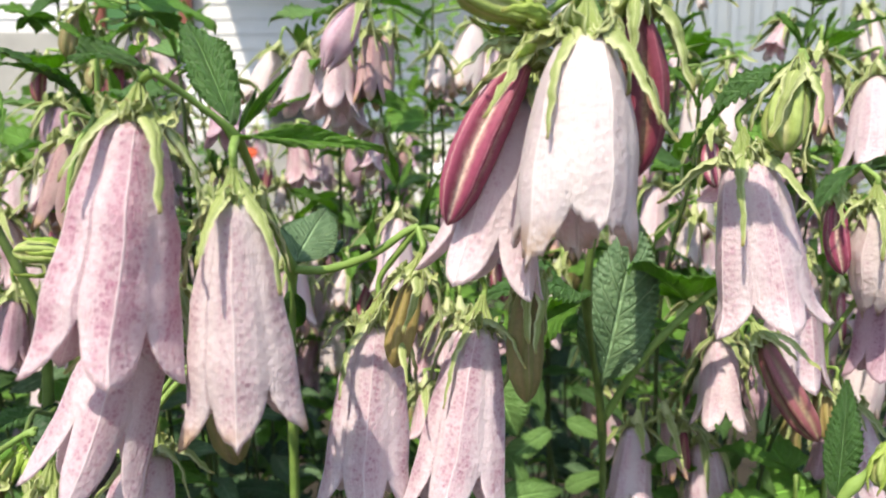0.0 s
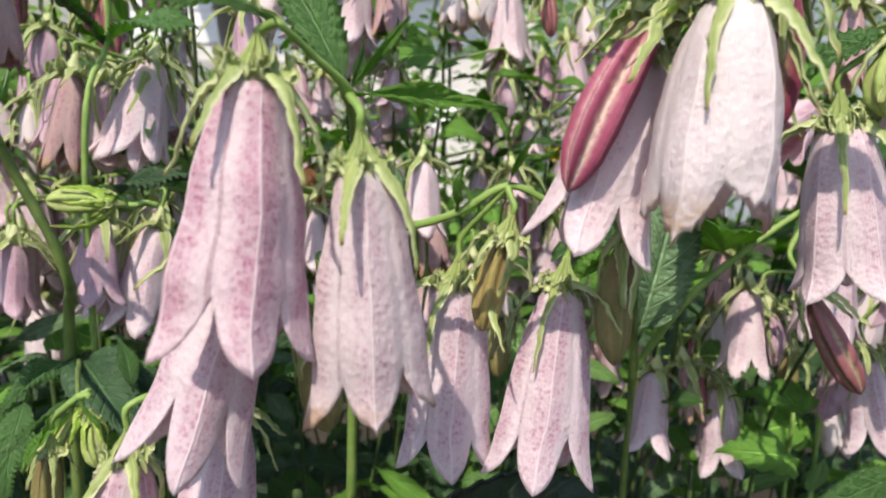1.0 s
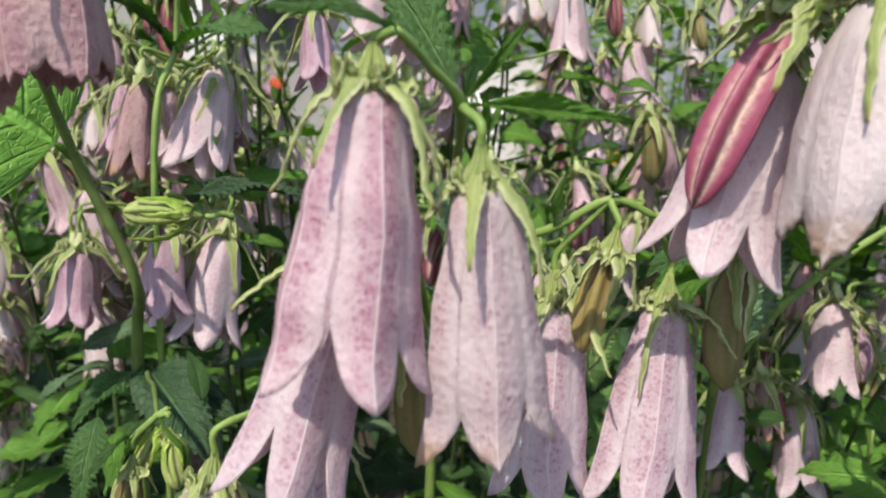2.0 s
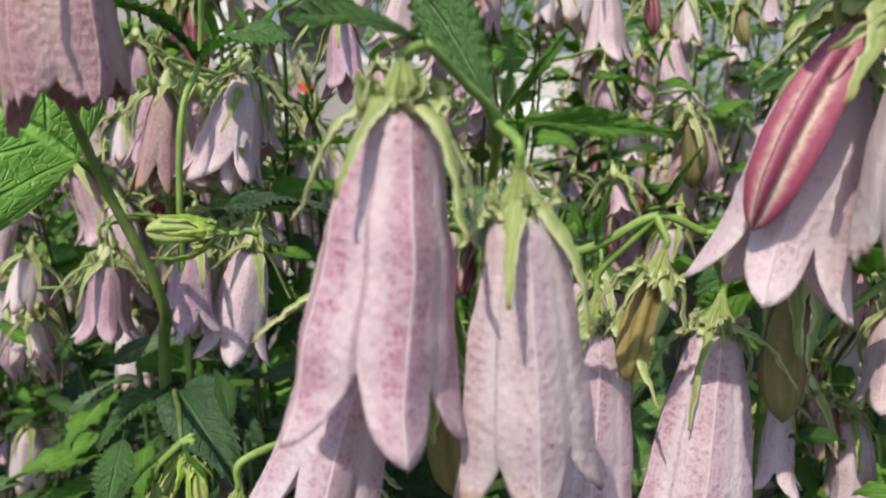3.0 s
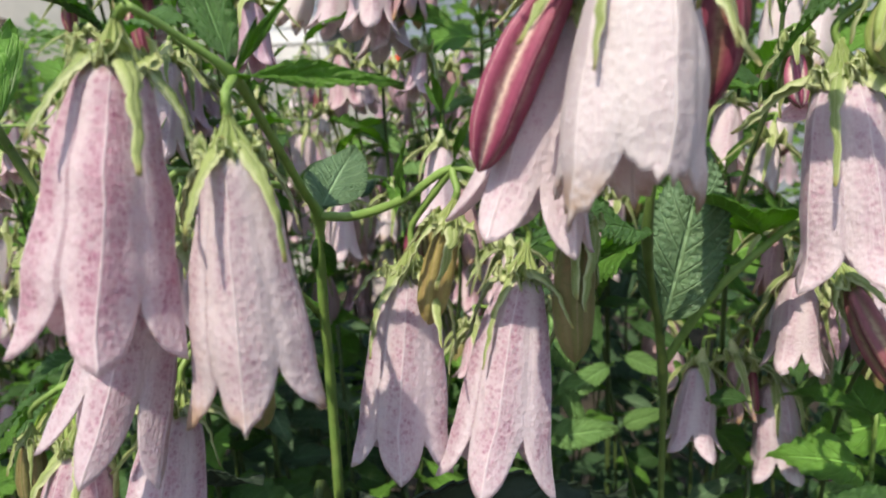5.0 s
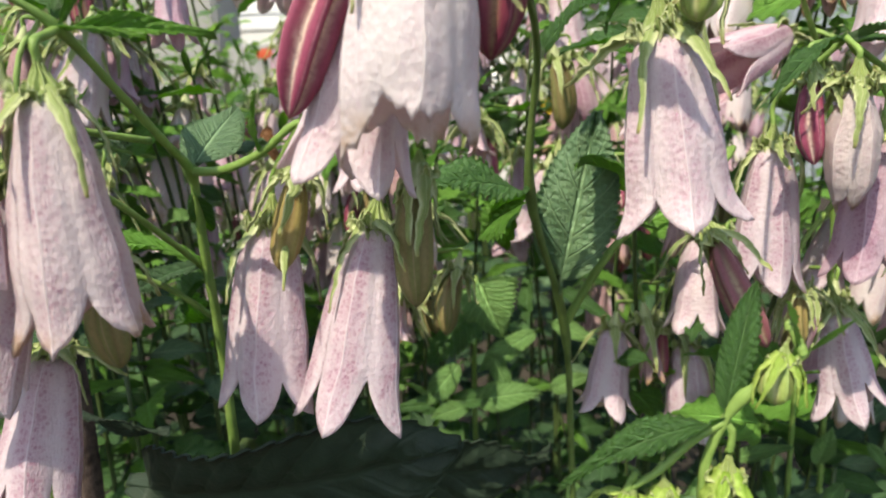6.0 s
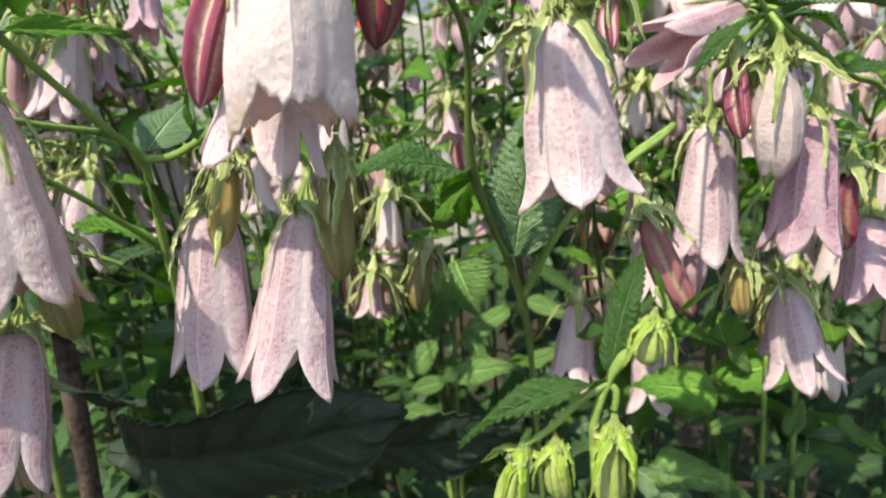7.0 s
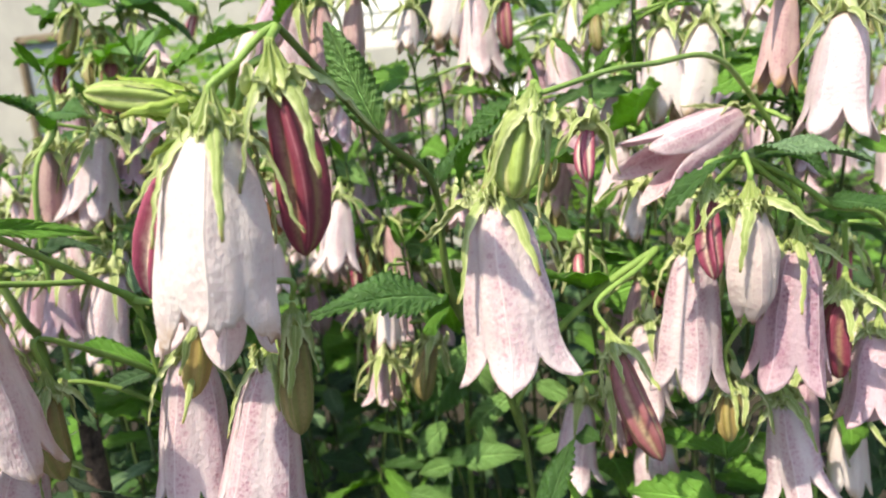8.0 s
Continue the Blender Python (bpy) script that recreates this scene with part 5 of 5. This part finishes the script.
BUD_SPRAYS = (
    ((-0.173, 0.340, 0.690), (-0.178, 0.333, 0.667), "o"),
    ((-0.175, 0.360, 0.682), (-0.173, 0.353, 0.669), "o"),
    ((-0.150, 0.360, 0.686), (-0.138, 0.353, 0.656), "B"),
    ((-0.169, 0.340, 0.665), (-0.166, 0.333, 0.652), "o"),
    ((-0.156, 0.340, 0.665), (-0.155, 0.333, 0.632), "d"),
    ((-0.121, 0.280, 0.629), (-0.127, 0.273, 0.591), "B"),
    ((-0.163, 0.300, 0.624), (-0.163, 0.293, 0.594), "M"),
    ((-0.136, 0.330, 0.635), (-0.134, 0.323, 0.608), "b"),
    ((-0.153, 0.420, 0.695), (-0.156, 0.413, 0.679), "m"),
    ((-0.236, 0.330, 0.554), (-0.239, 0.323, 0.529), "P"),
    ((-0.194, 0.320, 0.559), (-0.197, 0.313, 0.520), "b"),
    ((-0.030, 0.380, 0.517), (-0.021, 0.373, 0.504), "P"),
    ((-0.033, 0.380, 0.502), (-0.034, 0.373, 0.485), "d"),
    ((-0.016, 0.360, 0.498), (-0.018, 0.353, 0.474), "o"),
    ((-0.001, 0.360, 0.503), (-0.001, 0.353, 0.478), "o"),
    ((-0.155, 0.330, 0.628), (-0.150, 0.323, 0.606), "b"),
    ((-0.135, 0.320, 0.629), (-0.133, 0.313, 0.605), "P"),
    ((-0.131, 0.340, 0.620), (-0.132, 0.333, 0.596), "M"),
    ((-0.134, 0.360, 0.646), (-0.133, 0.353, 0.629), "K"),
    ((0.002, 0.300, 0.551), (0.002, 0.293, 0.528), "B"),
    ((-0.009, 0.320, 0.506), (-0.007, 0.313, 0.489), "W"),
    ((0.006, 0.330, 0.511), (0.005, 0.323, 0.490), "o"),
    ((-0.145, 0.340, 0.568), (-0.145, 0.333, 0.549), "P"),
    ((-0.157, 0.320, 0.573), (-0.157, 0.313, 0.553), "b"),
    ((0.017, 0.400, 0.584), (0.016, 0.393, 0.570), "K"),
    ((0.027, 0.380, 0.635), (0.029, 0.373, 0.612), "S"),
    ((0.119, 0.310, 0.527), (0.117, 0.303, 0.502), "P"),
)


def grow_plants(rows, seed):
    """Plants for a row of flowers: flowers that hang close together share one stem."""
    rnd = random.Random(seed)
    clumps = []
    for top, tip, kind in rows:
        for c in clumps:
            if math.hypot(c[0][0][0] - top[0], c[0][0][1] - top[1]) < 0.06:
                c.append((top, tip, kind))
                break
        else:
            clumps.append([(top, tip, kind)])
    for c in clumps:
        x, y = (sum(f[0][k] for f in c) / len(c) for k in (0, 1))
        y += 0.012
        h = max(f[0][2] for f in c) + 0.014
        p = plant_at(x, y + 0.09, rnd.choice(PLANT_LABELS))
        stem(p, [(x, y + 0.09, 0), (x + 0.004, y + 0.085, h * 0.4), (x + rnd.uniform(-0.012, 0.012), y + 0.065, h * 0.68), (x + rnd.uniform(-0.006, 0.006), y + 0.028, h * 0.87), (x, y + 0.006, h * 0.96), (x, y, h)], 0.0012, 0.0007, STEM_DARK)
        for top, tip, kind in c:
            z = min(top[2] + 0.006, h - 0.004)
            mesh = MESH_OF[kind]
            far_flower(p, top, tip, (x, y + (h - z) * 0.03, z), mesh, rnd.choice(FAR_BUD_CALYCES if kind in "mdo" else FAR_CALYCES), rnd.uniform(0, 72))
        for i in range(3):
            a = 2.1 * i + rnd.uniform(0, 1)
            leaf(p, (x, y, h - 0.002), Vector((x, y, h)) + Vector((math.cos(a) * 0.6, math.sin(a) * 0.6, 0.8)) * rnd.uniform(0.012, 0.020), "young", 0.8, rnd.uniform(-30, 30), 0, far=True)
        shady = -0.07 < x < 0.06 and y < 0.33   # fewer leaves on these stems, so that sun reaches the low shoots
        for i in range(2 if shady else 3 + len(c) if x < -0.08 else 4 + 2 * len(c)):
            z = h - rnd.uniform(0.0, 0.14)
            a = rnd.uniform(0, 6.28)
            L = rnd.uniform(0.022, 0.045)
            b = Vector((x, y + (h - z) * 0.06, z))
            leaf(p, b, b + Vector((math.cos(a), math.sin(a), rnd.uniform(-0.3, 0.6))) * L, rnd.choice(["green", "young", "narrow", "young", "pale", "young"]), rnd.uniform(0.7, 1.0), rnd.uniform(-30, 30), rnd.randrange(3), far=True)


PLANT_LABELS = ["pink spotted bellflower with many hanging bells", "leafy bellflower with mauve bells and buds", "bellflower with pale bells and fading buds"]
for k, rows in enumerate((BY_WALL, TALL_MIDDLE, MIDDLE, BACK_ROW, LOW_ROW, BESIDE, EAST, BUD_SPRAYS)):
    grow_plants(rows, 700 + k)


def wild_plant(x, y, h, seed, flowers=7, leaves=12):
    rnd = random.Random(seed)
    p = plant_at(x, y, rnd.choice(["pink spotted bellflower with many hanging bells", "leafy bellflower with mauve bells and buds", "bellflower with pale bells and fading buds"]))
    lean = Vector((rnd.uniform(-0.05, 0.05), rnd.uniform(-0.06, 0.03), 0))
    sway = Vector((rnd.uniform(-0.028, 0.028), rnd.uniform(-0.02, 0.02), 0))
    pts = [Vector((x, y, 0)) + lean * t * t + sway * math.sin(5.5 * t) + Vector((0, 0, h * t)) for t in (0, 0.3, 0.55, 0.7, 0.82, 0.92, 1.0)]
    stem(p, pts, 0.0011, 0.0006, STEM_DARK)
    for i in range(3):
        a = 2.1 * i + rnd.uniform(0, 1)
        leaf(p, pts[-1], pts[-1] + Vector((math.cos(a) * 0.6, math.sin(a) * 0.6, 0.8)) * rnd.uniform(0.012, 0.022), "young", 0.8, rnd.uniform(-30, 30), 0, far=True)

    def on_stem(t):
        return Vector((x, y, 0)) + lean * t * t + sway * math.sin(5.5 * t) + Vector((0, 0, h * t))

    for i in range(leaves):
        t = rnd.uniform(0.68, 1.0)
        a = rnd.uniform(0, 2 * math.pi)
        L = rnd.uniform(0.020, 0.036) if t > 0.84 else rnd.uniform(0.035, 0.055)
        b = on_stem(t)
        e = b + Vector((math.cos(a), math.sin(a), rnd.uniform(-0.35, 0.45))) * L
        leaf(p, b, e, rnd.choice(["green", "young", "young", "narrow", "young"]), rnd.uniform(0.8, 1.1), rnd.uniform(-25, 25), rnd.randrange(3), far=True)
    for i in range(flowers):
        t = rnd.uniform(0.84, 1.0)
        a = rnd.uniform(0, 2 * math.pi)
        b = on_stem(t)
        top = b + Vector((math.cos(a), math.sin(a), 0)) * rnd.uniform(0.012, 0.032) + Vector((0, 0, rnd.uniform(-0.014, 0.004)))
        is_bud = rnd.random() < 0.25
        L = rnd.uniform(0.020, 0.034) if is_bud else rnd.uniform(0.034, 0.046)
        tip = top + Vector((rnd.uniform(-0.25, 0.25), rnd.uniform(-0.3, 0.15), -1)).normalized() * L
        if is_bud:
            far_flower(p, top, tip, b, rnd.choice(FAR_BUDS), rnd.choice(FAR_BUD_CALYCES), rnd.uniform(0, 72))
        else:
            far_flower(p, top, tip, b, rnd.choice(FAR_BELLS), rnd.choice(FAR_CALYCES), rnd.uniform(0, 72))


sow = random.Random(5)
count = 0
for y in (0.38, 0.45, 0.53, 0.63, 0.75, 0.90):
    x = -0.62 * y - 0.24
    while x < 0.55 * y + 0.22:
        if not (-0.05 < x < 0.06 and y < 0.64):
            wild_plant(x + sow.uniform(-0.02, 0.02), y + sow.uniform(-0.03, 0.03), sow.uniform(0.57, 0.66) + 0.10 * (y - 0.4) - (0.04 if x < -0.12 - 0.2 * y else 0.0), 100 + count, 8, 14)
        count += 1
        x += 0.10 + sow.uniform(-0.02, 0.03)


def leaf_drift(name, n, box, size, seed, material, label, category):
    """Loose undergrowth: a mass of small toothed leaves, too many to count."""
    rnd = np.random.RandomState(seed)
    models = []
    for k, (shape, width, fold, bend) in enumerate((("ovate", 0.50, 0.25, 0.2), ("heart", 0.66, 0.18, 0.15), ("ovate", 0.44, 0.40, 0.3))):
        me = leaf_mesh(width, 7, fold, 0.03, bend, 60 + k, material, shape, fine=False)
        co = np.empty(len(me.vertices) * 3)
        me.vertices.foreach_get("co", co)
        uv = np.empty(len(me.loops) * 2, np.float32)
        me.uv_layers[0].data.foreach_get("uv", uv)
        idx = np.empty(len(me.loops), np.int32)
        me.loops.foreach_get("vertex_index", idx)
        per = np.zeros((len(me.vertices), 2))
        per[idx] = uv.reshape(-1, 2)
        models.append((co.reshape(-1, 3), per, np.array([tuple(p.vertices) for p in me.polygons])))
    verts, uvs, faces, base = [], [], [], 0
    for i in range(n):
        co, per, quads = models[i % 3]
        c = np.array([rnd.uniform(a, b) for a, b in box])
        if ((c[0] + 0.02) / 0.72) ** 2 + ((c[1] - 0.62) / 0.50) ** 2 > 0.9 + 0.5 * noise.noise(Vector((c[0] * 4, c[1] * 4, 0))):
            continue
        m = np.array(Euler((rnd.uniform(-0.2, 0.9), rnd.uniform(-0.5, 0.5), rnd.uniform(0, 6.28))).to_matrix())
        tip = np.array(Euler((0.45, -0.1, 0)).to_matrix())
        verts.append((co * size * rnd.uniform(0.6, 1.3)) @ (tip @ m).T + c)
        uvs.append(per)
        faces.append(quads + base)
        base += len(co)
    ob = new(name, mesh_of(name, np.concatenate(verts), np.concatenate(faces).tolist(), material, np.concatenate(uvs)))
    return tagged(ob, label, category, kind="stuff")


# dark leaf colour stands in for the shade beneath the plants
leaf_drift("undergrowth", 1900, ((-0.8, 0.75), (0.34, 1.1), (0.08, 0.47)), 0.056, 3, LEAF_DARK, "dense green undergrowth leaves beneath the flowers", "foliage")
leaf_drift("undergrowth", 90, ((-0.5, 0.5), (0.45, 0.9), (0.42, 0.58)), 0.038, 4, LEAF_LIGHT, "light green young leaves in the undergrowth", "foliage")


def leafy_shoot(x, y, h, seed, leaves=14):
    """A low shoot without flowers, its toothed leaves in pairs round a short stem."""
    rnd = random.Random(seed)
    p = thing("leafy_shoot", (x, y, 0), rnd.choice(["low leafy shoot with toothed green leaves", "leafy shoot, its low leaves coloured dark for shade"]), "foliage", "leafy shoots under the flowers")
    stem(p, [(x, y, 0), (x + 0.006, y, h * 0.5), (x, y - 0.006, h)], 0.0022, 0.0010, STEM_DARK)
    for i in range(leaves):
        z = h * (0.62 + 0.38 * i / (leaves - 1))
        a = i * 2.4 + rnd.uniform(-0.3, 0.3)
        L = rnd.uniform(0.04, 0.065) * (1.25 - 0.75 * i / (leaves - 1))
        b = Vector((x, y - 0.004 * i / leaves, z))
        e = b + Vector((math.cos(a), math.sin(a), rnd.uniform(-0.35, 0.35))) * L
        # lower leaves mostly take the shade-dark colour
        leaf(p, b, e, rnd.choice(["green", "darkened", "heart", "darkened"] if i < leaves - 4 else ["grey", "young"]), rnd.uniform(0.8, 1.05), rnd.uniform(-20, 20), rnd.randrange(3), far=True)


shoots = random.Random(8)
for k in range(17):
    y = 0.27 + 0.30 * shoots.random()
    x = shoots.uniform(-0.55 * y - 0.10, 0.5 * y + 0.12)
    if -0.06 < x < 0.10 and y < 0.37:
        y += 0.11
    leafy_shoot(x, y, shoots.uniform(0.42, 0.49) - 0.10 * max(0, 0.33 - y), 1000 + k)
leafy_shoot(-0.128, 0.290, 0.488, 1050, 9)


def shrub(x, y, h, spread, seed):
    """A loose garden shrub: forked stems and a cloud of small leaves."""
    rnd = random.Random(seed)
    p = thing("shrub", (x, y, 0), "leafy green garden shrub in front of the house", "shrub", "shrubs before the house")
    for i in range(7):
        a = rnd.uniform(0, 6.28)
        e = Vector((x + math.cos(a) * spread * 0.6, y + math.sin(a) * spread * 0.6, h * rnd.uniform(0.75, 1.0)))
        stem(p, [(x, y, 0), (x + math.cos(a) * spread * 0.2, y + math.sin(a) * spread * 0.2, h * 0.45), e], 0.009, 0.003, STEM_DARK)
    verts, faces, uvs = [], [], []
    for i in range(900):
        a, r, z = rnd.uniform(0, 6.28), rnd.random() ** 0.6, rnd.uniform(0.25, 1.05)
        bulge = spread * (0.55 + 0.45 * noise.noise(Vector((math.cos(a) * 1.7, math.sin(a) * 1.7, z * 3 + seed))))
        c = Vector((x + math.cos(a) * r * bulge * 1.4, y + math.sin(a) * r * bulge * 1.4, h * z))
        m = Euler((rnd.uniform(-0.7, 0.7), rnd.uniform(-0.7, 0.7), rnd.uniform(0, 6.28))).to_matrix()
        L = rnd.uniform(0.03, 0.06)
        w = L * 0.3
        base = len(verts)
        for q in ((0, 0, 0), (-w, L * 0.4, 0.1 * w), (0, L * 0.45, -0.1 * w), (w, L * 0.4, 0.1 * w), (0, L, 0)):
            verts.append(tuple(m @ Vector(q) + c))
            uvs.append((0.5 + 0.5 * q[0] / w, q[1] / L))
        faces += [(base, base + 2, base + 1), (base, base + 3, base + 2), (base + 1, base + 2, base + 4), (base + 2, base + 3, base + 4)]
    crown = mesh_of("crown", verts, faces, LEAF, uvs)
    link_part("crown", crown, p, Matrix.Identity(4))


for k, (x, y, h, w) in enumerate(((-0.05, 1.9, 1.15, 0.35), (0.75, 2.3, 1.05, 0.45), (-0.75, 1.6, 0.78, 0.3), (0.3, 1.5, 0.85, 0.3), (1.5, 2.4, 1.2, 0.5), (-1.6, 2.3, 0.9, 0.35))):
    shrub(x, y, h, w, 900 + k)


for k in range(7):
    leafy_shoot(-0.19 + 0.017 * k + shoots.uniform(-0.01, 0.01), shoots.uniform(0.30, 0.37) + 0.06 * (k > 7), shoots.uniform(0.49, 0.55), 1100 + k, 14)
leaf(P9, (-0.071, 0.330, 0.590), (-0.066, 0.325, 0.568), "dry", 1.2, 20, 0, "curled rust-brown dry leaf")


def garden_flower(name, at, size, material, label, petals=14, layers=3, seed=0, ground=0.0):
    """A many-petalled garden flower on its stalk."""
    rnd = random.Random(seed)
    p = thing(name, (at[0], at[1] + 0.01, ground), label, "flower")
    stem(p, [(at[0], at[1] + 0.01, ground), (at[0] + 0.006, at[1] + 0.01, at[2] * 0.6), at], 0.0022, 0.0014, STEM_DARK)
    for k in range(layers):
        for i in range(petals - 3 * k):
            a = 2 * math.pi * (i + 0.5 * k) / (petals - 3 * k) + rnd.uniform(-0.1, 0.1)
            r = size * (1 - 0.22 * k)
            pts, uv = np.zeros((5, 6, 3)), np.zeros((5, 6, 2))
            for u in range(5):
                for v in range(6):
                    t, c = v / 5, u / 2 - 1
                    w = 0.28 * r * math.sin(math.pi * min(0.97, 0.12 + 0.86 * t)) ** 0.7
                    pts[u, v] = (r * t, w * c, r * (0.18 * k + 0.12) * math.sin(1.7 * t) + 0.08 * r * c * c)
                    uv[u, v] = (u / 4, t)
            me = shell("petal", pts, uv, 0.0006, False, material)
            tilt = Matrix.Rotation(radians(48), 4, "X")
            link_part("petal", me, p, Matrix.Translation(at) @ tilt @ Matrix.Rotation(a, 4, "Z"))


WHITE_PETAL = rough_material("white_petal", (0.86, 0.86, 0.84), (0.78, 0.79, 0.76), 300, 0.5, 0.2, 0.0005)
RED_PETAL = rough_material("red_petal", (0.60, 0.12, 0.05), (0.50, 0.08, 0.03), 300, 0.5, 0.2, 0.0005)
YELLOW_PETAL = rough_material("yellow_petal", (0.78, 0.58, 0.05), (0.70, 0.48, 0.04), 300, 0.5, 0.2, 0.0005)
garden_flower("white_flower", (0.012, 0.61, 0.619), 0.026, WHITE_PETAL, "white many-petalled garden flower behind the bellflowers", 12, 4, 1)
garden_flower("red_flower", (-0.085, 0.62, 0.652), 0.0055, RED_PETAL, "small orange-red garden flower", 9, 2, 2)
garden_flower("red_flower", (-0.165, 0.60, 0.640), 0.007, RED_PETAL, "small orange-red garden flower", 9, 2, 3)
garden_flower("yellow_flower", (0.062, 0.42, 0.592), 0.006, YELLOW_PETAL, "tiny yellow flower among the leaves", 8, 2, 4)


def planter(at, r, h):
    p = thing("flower_pot", at, "dark grey plastic flower pot on the garden wall", "pot")
    prof = [(r * 0.72, 0.0), (r * 0.74, 0.004), (r * 0.98, h * 0.9), (r * 1.06, h * 0.9), (r * 1.08, h), (r * 1.0, h), (r * 0.95, h * 0.88), (r * 0.7, 0.02)]
    v, f = lathe(prof, 40)
    link_part("body", mesh_of("body", v, f, GREY_POT), p, Matrix.Translation(at))
    v, f = lathe([(r * 0.93, h * 0.80), (r * 0.93, h * 0.84), (r * 0.5, h * 0.87)], 40)
    link_part("earth", mesh_of("earth", v, f, SOIL), p, Matrix.Translation(at))


wall_top = boxes([((-1.0, 2.55, -0.05), (-0.15, 2.75, 0.82))])
tagged(free_mesh("wall_ledge", wall_top, CONCRETE), "low concrete ledge before the house", "wall", kind="structure")
planter((-0.56, 2.65, 0.82), 0.105, 0.20)
board = thing("leaning_board", (-2.066, 2.52, 0), "weathered framed board leaning on the garden wall", "board")
part("panel", boxes([((-2.293, 2.52, 0.02), (-1.838, 2.55, 0.969))]), rough_material("board_grey", (0.20, 0.23, 0.27), (0.26, 0.29, 0.33), 6.0, 0.6), board)
for lo, hi in (((-2.323, 2.50, 0.0), (-2.293, 2.56, 0.999)), ((-1.838, 2.50, 0.0), (-1.808, 2.56, 0.999)), ((-2.293, 2.50, 0.969), (-1.838, 2.56, 0.999))):
    part("frame_rail", boxes([(lo, hi)]), WOOD, board)

stake = thing("garden_stake", (-0.1247, 0.2400, 0), "dark weathered wooden stake in the bed", "stake")
link_part("pole", tube_mesh("pole", [(-0.1247, 0.2400, -0.02), (-0.1227, 0.2400, 0.25), (-0.1202, 0.2400, 0.5104)], 0.0052, 0.0042, rough_material("dark_bark", (0.022, 0.014, 0.012), (0.17, 0.12, 0.10), 260.0, 0.85, 0.9, 0.001), 12, 10), stake, Matrix.Identity(4))
